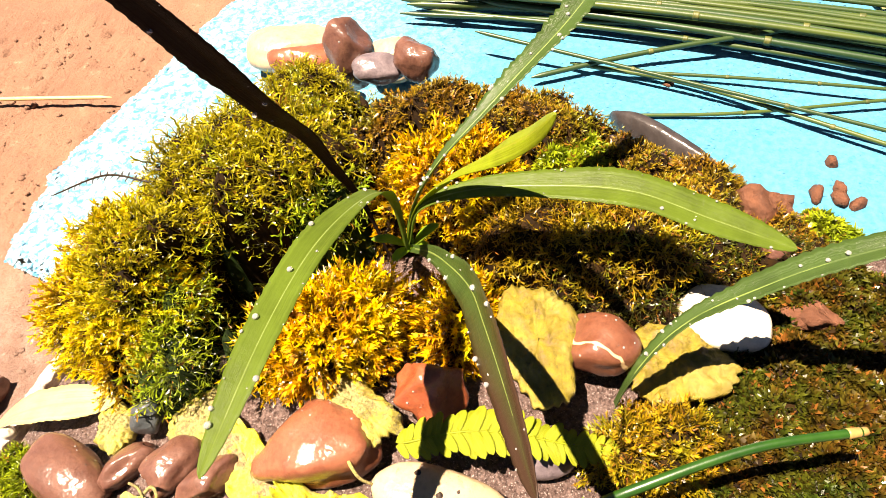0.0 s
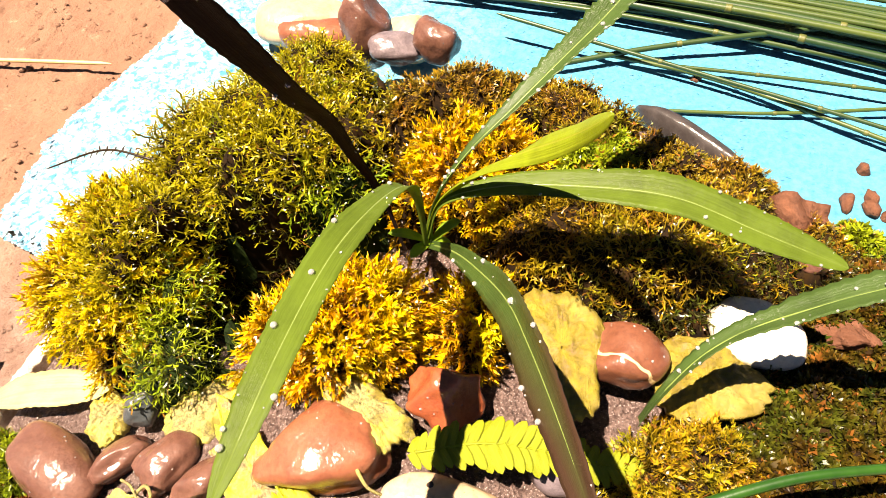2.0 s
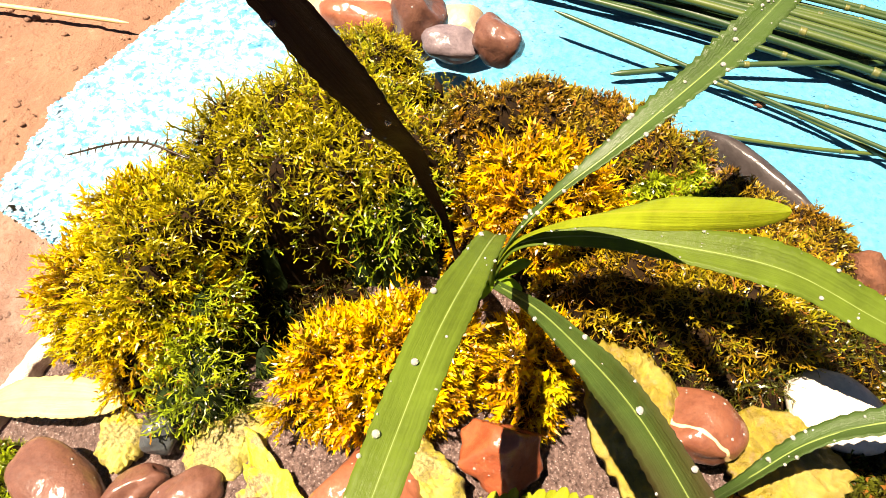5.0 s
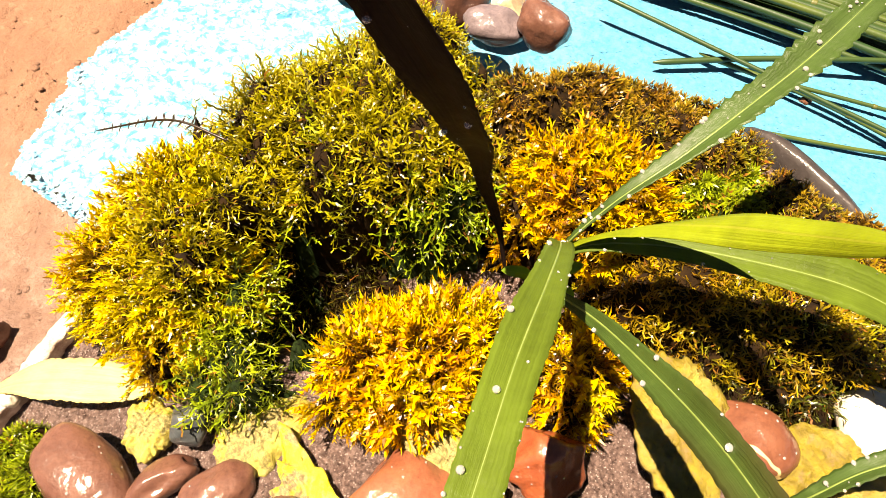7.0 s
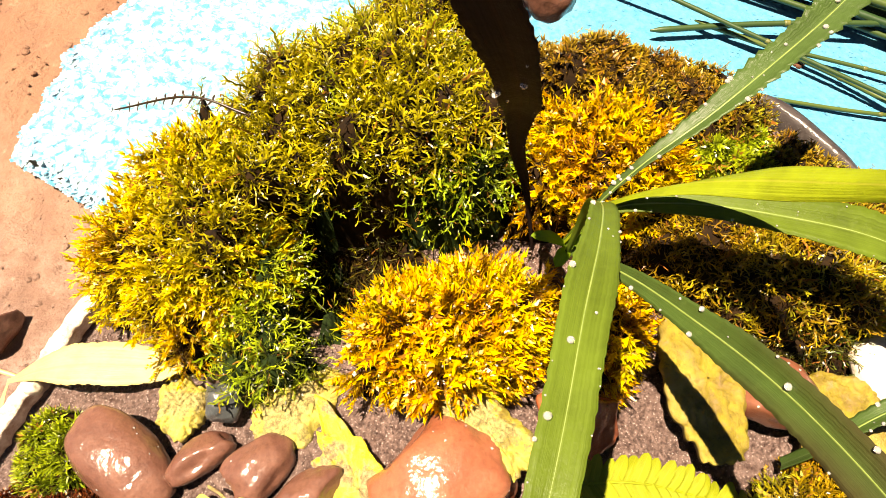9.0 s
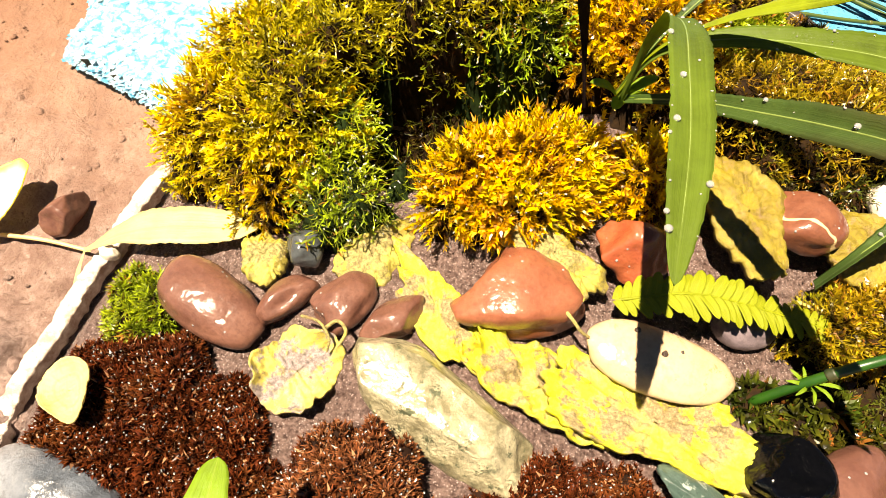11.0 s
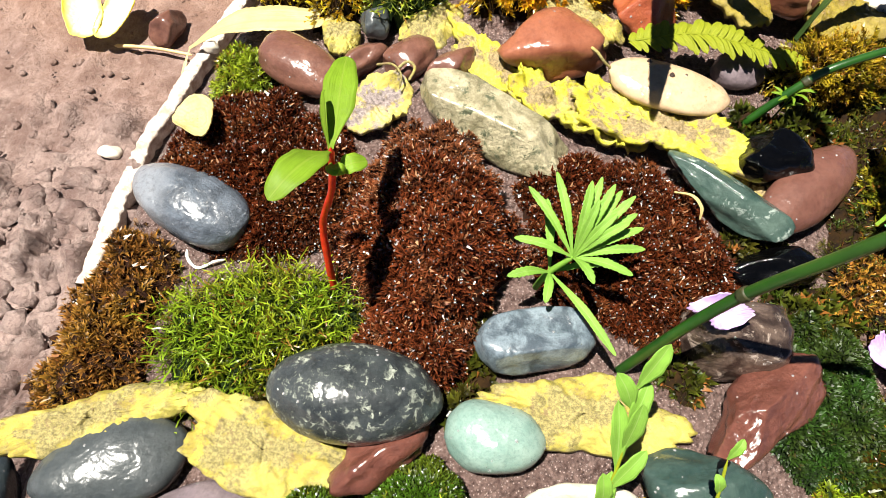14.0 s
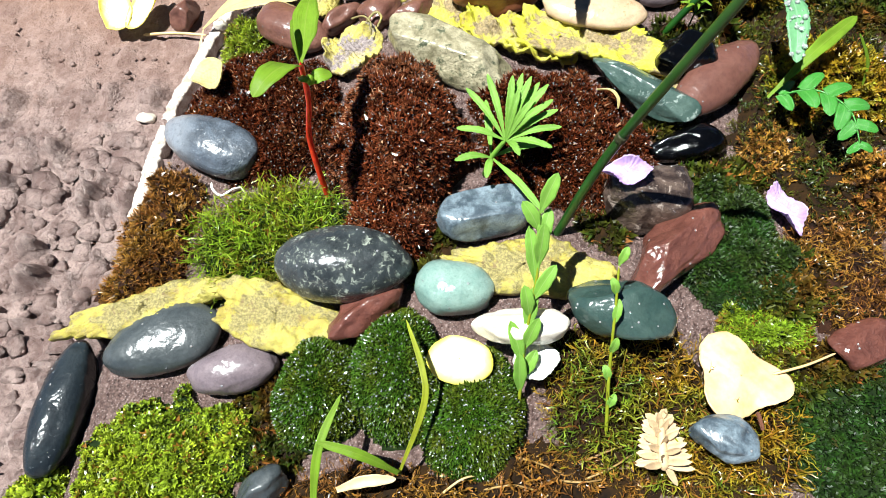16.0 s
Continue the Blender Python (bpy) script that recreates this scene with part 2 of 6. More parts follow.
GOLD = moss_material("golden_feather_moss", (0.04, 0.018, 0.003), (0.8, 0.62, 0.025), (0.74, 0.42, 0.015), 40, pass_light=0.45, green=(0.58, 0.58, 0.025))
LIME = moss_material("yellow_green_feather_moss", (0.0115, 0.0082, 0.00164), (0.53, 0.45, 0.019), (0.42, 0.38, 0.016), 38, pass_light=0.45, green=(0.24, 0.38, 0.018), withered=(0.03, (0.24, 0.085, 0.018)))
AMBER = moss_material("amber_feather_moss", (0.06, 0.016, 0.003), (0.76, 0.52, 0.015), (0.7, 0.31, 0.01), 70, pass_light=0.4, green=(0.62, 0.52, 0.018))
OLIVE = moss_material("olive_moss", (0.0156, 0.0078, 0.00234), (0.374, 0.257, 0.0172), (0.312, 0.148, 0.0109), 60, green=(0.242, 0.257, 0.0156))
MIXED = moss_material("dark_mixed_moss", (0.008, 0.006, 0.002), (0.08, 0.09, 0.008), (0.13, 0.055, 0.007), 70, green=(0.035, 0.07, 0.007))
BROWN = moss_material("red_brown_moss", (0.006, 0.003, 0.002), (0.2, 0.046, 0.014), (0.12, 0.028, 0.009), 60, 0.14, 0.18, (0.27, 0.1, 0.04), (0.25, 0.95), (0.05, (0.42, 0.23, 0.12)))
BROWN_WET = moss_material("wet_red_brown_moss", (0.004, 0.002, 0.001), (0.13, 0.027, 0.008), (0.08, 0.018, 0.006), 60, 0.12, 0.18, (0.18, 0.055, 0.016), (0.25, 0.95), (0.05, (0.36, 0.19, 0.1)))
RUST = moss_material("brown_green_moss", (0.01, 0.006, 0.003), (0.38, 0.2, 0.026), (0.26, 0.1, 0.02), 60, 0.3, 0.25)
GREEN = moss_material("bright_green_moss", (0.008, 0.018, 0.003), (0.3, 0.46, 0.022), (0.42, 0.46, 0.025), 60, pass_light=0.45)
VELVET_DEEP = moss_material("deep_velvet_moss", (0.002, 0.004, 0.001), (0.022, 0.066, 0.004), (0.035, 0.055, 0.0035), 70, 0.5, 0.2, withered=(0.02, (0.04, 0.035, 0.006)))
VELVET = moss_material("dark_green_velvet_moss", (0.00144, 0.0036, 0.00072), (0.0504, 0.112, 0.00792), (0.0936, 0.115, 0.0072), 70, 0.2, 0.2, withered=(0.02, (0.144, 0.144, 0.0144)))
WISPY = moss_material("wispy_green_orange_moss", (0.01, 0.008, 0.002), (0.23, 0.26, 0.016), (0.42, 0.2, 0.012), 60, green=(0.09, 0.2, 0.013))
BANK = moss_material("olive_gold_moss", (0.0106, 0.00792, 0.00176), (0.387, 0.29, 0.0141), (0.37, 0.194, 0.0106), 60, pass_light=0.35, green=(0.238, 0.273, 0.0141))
# green moss darkened in its colour to stand in for shade
SHADE_GREEN = moss_material("green_moss_painted_shade", (0.006, 0.006, 0.001), (0.08, 0.095, 0.009), (0.085, 0.07, 0.008), 70, 0.3, 0.25, (0.045, 0.085, 0.008))
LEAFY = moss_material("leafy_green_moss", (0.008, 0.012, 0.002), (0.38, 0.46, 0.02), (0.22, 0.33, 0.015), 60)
LICHEN = lichen_material("yellow_lichen", (0.46, 0.4, 0.06), (0.28, 0.22, 0.035), (0.37, 0.31, 0.11))
LICHEN_GREEN = lichen_material("yellow_green_lichen", (0.5, 0.5, 0.012), (0.42, 0.34, 0.025), (0.36, 0.27, 0.13))
LICHEN_DULL = lichen_material("dull_yellow_lichen", (0.248, 0.192, 0.0144), (0.152, 0.108, 0.0096))
LICHEN_CRUST = lichen_material("crusted_lichen", (0.5, 0.42, 0.08), (0.33, 0.28, 0.06), (0.33, 0.27, 0.26))
BLADE = leaf_material("green_strap_leaf", (0.14, 0.215, 0.024), (0.2, 0.28, 0.05), None, 0.28, 0.58)
BLADE_PLAIN = leaf_material("dark_green_strap_leaf", (0.045, 0.085, 0.018), (0.13, 0.19, 0.07), None, 0.22, 0.3)
BLADE_DEEP = leaf_material("deep_green_strap_leaf", (0.04, 0.075, 0.014), (0.1, 0.15, 0.04), (0.04, 0.02, 0.011), 0.28, 0.25)
# purple-brown leaf; its unlit face is painted in as near-black
BLADE_SHADE = leaf_material("purple_strap_leaf_painted_shade", (0.007, 0.0032, 0.0026), (0.02, 0.01, 0.007), None, 0.5, 0.04)
BLADE_SHADE.node_tree.nodes["Principled BSDF"].inputs["Specular IOR Level"].default_value = 0.06
LEAF_RIB = plain_material("pale_leaf_rib", (0.15, 0.22, 0.05), (0.22, 0.29, 0.08), 300, 0.35, 0.2, share=0.3)
BLADE_YOUNG = leaf_material("young_yellow_green_leaf", (0.26, 0.33, 0.016), (0.36, 0.36, 0.05), None, 0.3, 0.45)
LEAF_LIGHT = leaf_material("fresh_green_leaf", (0.26, 0.42, 0.028), (0.36, 0.48, 0.07), None, 0.25, 0.6)
LEAF_GLOSSY = leaf_material("glossy_emerald_leaf", (0.06, 0.24, 0.03), (0.14, 0.34, 0.08), None, 0.14, 0.25)
LEAF_WET = leaf_material("dewy_grey_green_leaf", (0.16, 0.36, 0.16), (0.3, 0.48, 0.3), None, 0.16, 0.3)
LEAF_ROSETTE = leaf_material("bright_green_narrow_leaf", (0.24, 0.45, 0.06), (0.375, 0.525, 0.165), None, 0.3, 0.42)
FERN = leaf_material("yellow_green_fern", (0.29, 0.33, 0.014), (0.42, 0.4, 0.04), None, 0.4, 0.4)
def reed_material():
    n = Net("green_reed")
    own = n.add("ShaderNodeObjectInfo").outputs["Random"]
    col = n.mix(own, (0.012, 0.035, 0.009), (0.06, 0.085, 0.014))
    col = n.mix(n.math("GREATER_THAN", own, 0.9), col, (0.13, 0.12, 0.03))
    col = n.mix(n.math("MULTIPLY", n.span(n.noise(90, 5, 0.7), 0.45, 0.7), 0.6), col, (0.02, 0.05, 0.018))
    n.set(Base_Color=col, Roughness=0.4, Coat_Weight=0.15)
    n.bump(n.noise(700, 4), 0.3, 0.0002)
    return n.mat


REED = reed_material()
REED_BRIGHT = plain_material("bright_green_reed", (0.006, 0.036, 0.003), (0.014, 0.058, 0.005), 140, 0.35, 0.2, coat=0.15)
REED_JOINT = plain_material("dark_reed_joint", (0.01, 0.02, 0.006), (0.04, 0.035, 0.012), 300, 0.5)
REED_NODE = plain_material("pale_reed_node", (0.035, 0.05, 0.012), (0.1, 0.1, 0.02), 300, 0.5)
REED_DRY = plain_material("dry_reed_tip", (0.16, 0.08, 0.03), (0.3, 0.2, 0.06), 200, 0.5)
STRAW = plain_material("dry_straw", (0.6, 0.44, 0.2), (0.45, 0.3, 0.13), 200, 0.5)
RED_STEM = plain_material("red_seedling_stem", (0.78, 0.045, 0.015), (0.5, 0.03, 0.012), 300, 0.3, 0.3, share=0.3, coat=0.4)
PETAL_STRAW = leaf_material("pale_yellow_leaf", (0.62, 0.52, 0.22), (0.48, 0.33, 0.12), None, 0.4, 0.3)
def petal_material(name, inner, rim):
    n = Net(name)
    uv = n.add("ShaderNodeUVMap")
    sep = n.add("ShaderNodeSeparateXYZ")
    n.link(uv.outputs[0], sep.inputs[0])
    edge = n.span(n.math("ADD", sep.outputs[0], n.math("MULTIPLY", n.math("SUBTRACT", n.noise(120, 3), 0.5), 0.5)), 0.72, 1.0)
    col = n.mix(edge, inner, rim)
    n.set(Base_Color=col, Roughness=0.45)
    n.bump(n.noise(500, 4), 0.3, 0.0002)
    n.through_light(col, 0.3)
    return n.mat


PETAL_YELLOW = petal_material("pale_petal_with_yellow_rim", (0.8, 0.76, 0.5), (0.86, 0.76, 0.1))
PETAL_WHITE = plain_material("white_petal", (0.85, 0.85, 0.78), (0.75, 0.75, 0.66), 120, 0.5, 0.2, 0.2)
PETAL_LILAC = plain_material("lilac_petal", (0.42, 0.27, 0.54), (0.54, 0.4, 0.64), 200, 0.4, 0.3, 0.3)
DRY_LEAF = plain_material("dry_yellow_leaf", (0.68, 0.53, 0.3), (0.56, 0.36, 0.15), 110, 0.5, 0.3, 0.2)
DRY_HEAD = plain_material("dry_beige_seed_head", (0.5, 0.36, 0.2), (0.32, 0.22, 0.12), 300, 0.7)
TERRACOTTA = stone_material("terracotta_earth", (0.095, 0.038, 0.022), (0.17, 0.07, 0.04), 300, 0.6, coat=0.0, grain=0.0012)
drop = Net("water")
drop.set(Base_Color=(1.0, 1.0, 1.0, 1), Roughness=0.03, IOR=1.33, Transmission_Weight=0.82)
WATER = drop.mat
dew = Net("dew")
dew.set(Base_Color=(0.6, 0.62, 0.6, 1), Roughness=0.08, IOR=1.33, Transmission_Weight=0.7)
dew.bsdf.inputs["Specular IOR Level"].default_value = 1.0
DEW = dew.mat


# ---- mesh helpers ----
def smooth01(t):
    t = np.clip(t, 0.0, 1.0)
    return t * t * (3 - 2 * t)


def lumps(x, y, scale, seed):
    """Cheap smooth noise over the plan, about -1 to 1."""
    r = np.random.default_rng(seed)
    total = 0.0
    for k in range(5):
        a, p, q = r.uniform(0, 6.283), r.uniform(0, 6.283), r.uniform(0.7, 1.7)
        b = a + r.uniform(1.1, 2.0)
        total = total + np.sin((x * math.cos(a) + y * math.sin(a)) * scale * q + p) * np.cos((x * math.cos(b) + y * math.sin(b)) * scale * q * 0.83 - p)
    return total / 2.6


def left_edge(y):
    y = np.asarray(y, float)
    return np.where(y < 0.03, -0.1664 - 0.1 * (0.03 - y), np.where(y < 0.095, -0.1664 + 0.295 * (y - 0.03), -0.1472 + 0.58 * (y - 0.095)))


def ground_height(x, y):
    """The bed of the garden over the plan; clay at about -0.004."""
    x, y = np.asarray(x, float), np.asarray(y, float)
    d = x - left_edge(y)
    back = smooth01((y + 0.01) / 0.05)
    near, run = 0.035 - 0.025 * back, 0.10 - 0.015 * back
    rise = 0.012 * smooth01(d / 0.010) + 0.020 * smooth01((d - near) / run)
    edge = np.where(x < 0.044, 0.180 - 0.3 * np.maximum(0.0, x), 0.167 - 0.76 * (x - 0.044))
    rise = rise * (1 - smooth01((y - edge) / 0.018)) * (1 - smooth01((x - 0.125) / 0.02))
    rise = rise * (1 - 0.35 * smooth01((-0.05 - y) / 0.06))
    # the deep hollow between the hummock and the amber tuft
    pit = 0.019 * np.exp(-(((x + 0.068) / 0.024) ** 2 + ((y - 0.102) / 0.0115) ** 2) ** 2)
    return -0.004 + rise - pit + 0.0006 * lumps(x, y, 260, 5) * smooth01(d / 0.01)


def gh(x, y):
    return float(ground_height(x, y))


def mesh_object(name, verts, faces, material, parent=None, smooth=False, along=None, uv=None):
    me = bpy.data.meshes.new(name)
    verts = np.asarray(verts, np.float32)
    faces = np.asarray(faces, np.int32)
    me.vertices.add(len(verts))
    me.vertices.foreach_set("co", verts.ravel())
    me.loops.add(faces.size)
    me.loops.foreach_set("vertex_index", faces.ravel())
    me.polygons.add(len(faces))
    me.polygons.foreach_set("loop_start", np.arange(0, faces.size, faces.shape[1], dtype=np.int32))
    me.update(calc_edges=True)
    if smooth:
        me.polygons.foreach_set("use_smooth", np.ones(len(faces), bool))
    if along is not None:
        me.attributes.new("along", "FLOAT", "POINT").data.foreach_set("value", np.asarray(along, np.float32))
    if uv is not None:
        me.uv_layers.new(name="UVMap").data.foreach_set("uv", np.asarray(uv, np.float32)[faces.ravel()].ravel())
    me.materials.append(material)
    me.validate()
    ob = new(name, me)
    if parent:
        ob.parent = parent
    return ob


def part(name, bm, material, parent=None, label="", smooth=True):
    me = bpy.data.meshes.new(name)
    bm.to_mesh(me)
    bm.free()
    if smooth:
        me.polygons.foreach_set("use_smooth", np.ones(len(me.polygons), bool))
    me.materials.append(material)
    ob = new(name, me)
    if parent:
        ob.parent = parent
    return tagged(ob, label)


def shared(name, mesh, parent, matrix):
    """Another object on a mesh that is already there, as a part of parent."""
    ob = new(name, mesh)
    ob.parent = parent
    ob.matrix_basis = matrix
    return ob


def grid_faces(rows, cols, wrap=False):
    i = np.arange(rows - 1)[:, None] * cols
    j = np.arange(cols if wrap else cols - 1)[None, :]
    k = (j + 1) % cols
    return np.stack([i + j, i + k, i + cols + k, i + cols + j], -1).reshape(-1, 4)


def spline(points, count):
    """A smooth line through points, evenly spread."""
    p = np.array(points, float)
    p = np.vstack([2 * p[0] - p[1], p, 2 * p[-1] - p[-2]])
    out = []
    for i in range(1, len(p) - 2):
        for t in np.linspace(0, 1, 24, endpoint=False):
            a, b, c, d = p[i - 1:i + 3]
            out.append(0.5 * (2 * b + (c - a) * t + (2 * a - 5 * b + 4 * c - d) * t * t + (3 * b - a - 3 * c + d) * t ** 3))
    out = np.array(out + [p[-2]])
    s = np.r_[0, np.cumsum(np.linalg.norm(np.diff(out, axis=0), axis=1))]
    return np.stack([np.interp(np.linspace(0, s[-1], count), s, out[:, k]) for k in range(3)], 1)


def unit(v):
    return v / np.maximum(np.linalg.norm(v, axis=-1, keepdims=True), 1e-9)


def tube(name, points, radius, material, parent=None, sides=10, count=40, taper=0.2, wobble=0.0, label=""):
    line = spline(points, count)
    tan = unit(np.gradient(line, axis=0))
    ref = np.array([0.0, 0.0, 1.0]) if abs(tan[0][2]) < 0.9 else np.array([1.0, 0.0, 0.0])
    side = unit(np.cross(tan, ref))
    up = np.cross(side, tan)
    a = np.linspace(0, 2 * math.pi, sides, endpoint=False)
    s = np.linspace(0, 1, count)
    r = radius * (1 - taper * s) * (1 + wobble * np.sin(s * 40))
    r[0] *= 0.3
    r[-1] *= 0.2
    v = line[:, None] + r[:, None, None] * (np.cos(a)[None, :, None] * side[:, None] + np.sin(a)[None, :, None] * up[:, None])
    ob = mesh_object(name, v.reshape(-1, 3), grid_faces(count, sides, True), material, parent, True)
    return tagged(ob, label)


def blade(name, points, width, material, parent=None, normal=(0, 0, 1), fold=0.25, count=60, teeth=0.0, base=0.35, belly=0.55, label="", thick=0.00035, pitch=0.0026, twist=0.0):
    """A leaf blade along a line: folded at the rib, with thickness and, if asked, a toothed edge."""
    line = spline(points, count)
    tan = unit(np.gradient(line, axis=0))
    s = np.linspace(0, 1, count)
    nrm = np.tile(np.array(normal, float), (count, 1))
    side = unit(np.cross(tan, nrm))
    nrm = np.cross(side, tan)
    if twist:
        c, w = np.cos(s * twist)[:, None], np.sin(s * twist)[:, None]
        side, nrm = side * c + nrm * w, nrm * c - side * w
    half = 0.5 * width * np.where(s < belly, base + (1 - base) * smooth01(s / belly), np.sqrt(np.maximum(0.0, 1 - (np.maximum(0.0, s - belly) / (1 - belly)) ** 2.2)))
    half = np.maximum(half, 0.00008)
    length = np.linalg.norm(np.diff(line, axis=0), axis=1).sum()
    tooth = s * length / pitch
    saw = (tooth % 1.0) * (0.55 + 0.9 * np.abs(np.sin(np.floor(tooth) * 12.9898 + width * 5e4)))
    half = half * (1 + teeth * (saw - 0.4) * (s > 0.12) + 0.04 * np.sin(s * 23 + width * 1e4))
    u = np.array([-1.0, -0.7, -0.35, 0.0, 0.35, 0.7, 1.0])
    lift = fold * np.abs(u) ** 1.3 - 0.12 * fold * (np.abs(u) > 0.9)
    top = line[:, None] + half[:, None, None] * (u[None, :, None] * side[:, None] + lift[None, :, None] * nrm[:, None])
    low = top - nrm[:, None] * thick * (1.0 - 0.7 * np.abs(u))[None, :, None]
    ring = np.concatenate([top, low[:, ::-1]], 1)
    uv_u = np.concatenate([(u + 1) / 2, ((u + 1) / 2)[::-1]])
    uv = np.stack(np.broadcast_arrays(uv_u[None, :], s[:, None]), -1).reshape(-1, 2)
    ob = mesh_object(name, ring.reshape(-1, 3), grid_faces(count, 14, True), material, parent, True, uv=uv)
    ob["half"] = float(width / 2)
    return tagged(ob, label), line, side, nrm, half


# ---- stones ----
def droplet_mesh():
    """The one mesh that all beads of water share."""
    if "water_droplet_bead" not in bpy.data.meshes:
        bm = bmesh.new()
        bmesh.ops.create_icosphere(bm, subdivisions=2, radius=1.0)
        bmesh.ops.scale(bm, vec=(1, 1, 0.75), verts=bm.verts)
        me = bpy.data.meshes.new("water_droplet_bead")
        bm.to_mesh(me)
        bm.free()
        me.polygons.foreach_set("use_smooth", np.ones(len(me.polygons), bool))
        me.materials.append(WATER)
    return bpy.data.meshes["water_droplet_bead"]


def stone(name, at, half, yaw, material, label, seed, square=1.0, cuts=0, taper=0.0, rough=0.05, tilt=(0, 0), category="pebble", group="", fine=4, parent=None, bend=0.0, flats=(), drops=0):
    """A stone: a rounded body, cut by flats and worn, with its own lumps."""
    r = random.Random(seed)
    bm = bmesh.new()
    bmesh.ops.create_icosphere(bm, subdivisions=fine, radius=1.0)
    planes = []
    for _ in range(cuts):
        d = Vector((r.uniform(-1, 1), r.uniform(-1, 1), r.uniform(-0.6, 1))).normalized()
        planes.append((d, r.uniform(0.62, 0.85)))
    planes += [(Vector(f[:3]).normalized(), f[3]) for f in flats]
    off = Vector((r.uniform(-50, 50), r.uniform(-50, 50), r.uniform(-50, 50)))
    for v in bm.verts:
        p = Vector([math.copysign(abs(c) ** square, c) for c in v.co])
        for d, far in planes:
            over = p.dot(d) - far
            if over > 0:
                p -= d * over * 0.92
        k = 1 + rough * noise.noise(p * 1.3 + off) * 2 + rough * 0.5 * noise.noise(p * 3.1 + off) + rough * 0.18 * noise.noise(p * 8 + off)
        p *= k
        p.y *= 1 - taper * p.x
        p.z *= 1 - 0.5 * taper * p.x
        p.y += bend * p.x * p.x
        v.co = (p.x * half[0], p.y * half[1], p.z * half[2])
    ob = part(name, bm, material, parent)
    ob.matrix_world = pose(at[0], at[1], at[2], tilt[0], tilt[1], yaw)
    if parent is None:
        tagged(ob, label, category, group)
    tops = [v for v in ob.data.vertices if (ob.matrix_world.to_3x3() @ v.normal).z > 0.35]
    for v in r.sample(tops, drops):
        size = 0.0003 * r.uniform(0.4, 1.3)
        turn = v.normal.to_track_quat("Z", "Y").to_matrix().to_4x4()
        shared("water_droplet", droplet_mesh(), ob, Matrix.Translation(v.co) @ turn @ Matrix.Diagonal((size, size, size * 0.6, 1)))
    return ob


# ---- moss ----
def ribbon(out, r, start, way, length, segments, bend, width, zigzag, low, high):
    """A slim, slightly saw-edged leafy twig added to out = (verts, faces, along)."""
    verts, faces, along = out
    p, d = np.array(start, float), unit(np.array(way, float))
    side = unit(np.cross(d, r.normal(size=3)))
    points, base, curl = [], len(verts), 0.9 * r.normal(size=3)
    for k in range(segments):
        s = k / segments
        w = width * (0.55 + 0.45 * math.sin(math.pi * (0.2 + 0.6 * s)))
        z = zigzag if k % 2 else -zigzag
        verts += [p + side * w * (1 + z), p - side * w * (1 - z)]
        along += [low + (high - low) * s] * 2
        points.append(p.copy())
        if k:
            n = base + 2 * k
            faces += [(n - 2, n - 1, n), (n - 1, n + 1, n)]
        d = unit(d + (np.array(bend) + curl) / segments + 0.12 * r.normal(size=3))
        side = unit(side - d * side.dot(d) + 0.3 * r.normal(size=3))
        p = p + d * length / segments
    n = len(verts)
    verts.append(p - d * 0.45 * length / segments)
    along.append(high)
    faces.append((n - 2, n - 1, n))
    return points


def shoot_sprig(r, twigs=5, segments=8, width=0.030, curve=0.5, reach=0.42, short=4, zigzag=0.7):
    """A branching feather-moss shoot of unit length along z, its twigs in one plane."""
    out = ([], [], [])
    main = ribbon(out, r, (0, 0, 0), (0, 0, 1), 1.0, segments, (curve, 0, -0.2 * curve), width, zigzag, 0.0, 1.0)
    for k in range(twigs):
        s = 0.15 + 0.65 * k / max(1, twigs - 1)
        at = main[min(segments - 1, int(s * segments))]
        way = (r.uniform(-0.3, 0.5), (1 if k % 2 else -1) * r.uniform(0.7, 1.1), r.uniform(0.5, 1.1))
        ribbon(out, r, at, way, reach * (1.15 - 0.6 * s) * r.uniform(0.8, 1.15), short, (0.3 * curve, 0, 0.35), width * 0.85, zigzag, s * 0.8, 0.95)
    return np.array(out[0]), np.array(out[1]), np.array(out[2])


def shoot_cone(r, whorls=9, leaves=3, wide=0.06, spread=0.15, curve=0.4):
    """A plump, closely leaved spire of unit length along z."""
    verts, faces, along = [], [], []
    for k in range(whorls):
        s = k / whorls
        at = np.array([curve * s * s, 0.0, s])
        fat = spread * (0.55 + 0.6 * math.sin(math.pi * (0.1 + 0.78 * s)))
        turn = r.uniform(0, 6.28)
        for q in range(leaves):
            a = turn + q * 6.283 / leaves + r.uniform(-0.3, 0.3)
            d = np.array([math.cos(a), math.sin(a), 0.0])
            e = np.array([-d[1], d[0], 0.0]) * wide
            n = len(verts)
            verts += [at + e, at - e, at + d * fat + [0, 0, fat * r.uniform(0.9, 1.5)]]
            along += [s * 0.9, s * 0.9, min(1.0, s + 0.25)]
            faces.append((n, n + 1, n + 2))
    n = len(verts)
    verts += [np.array([curve, wide * 0.7, 0.9]), np.array([curve, -wide * 0.7, 0.9]), np.array([curve * 1.2, 0, 1.15])]
    along += [0.9, 0.9, 1.0]
    faces.append((n, n + 1, n + 2))
    return np.array(verts), np.array(faces), np.array(along)


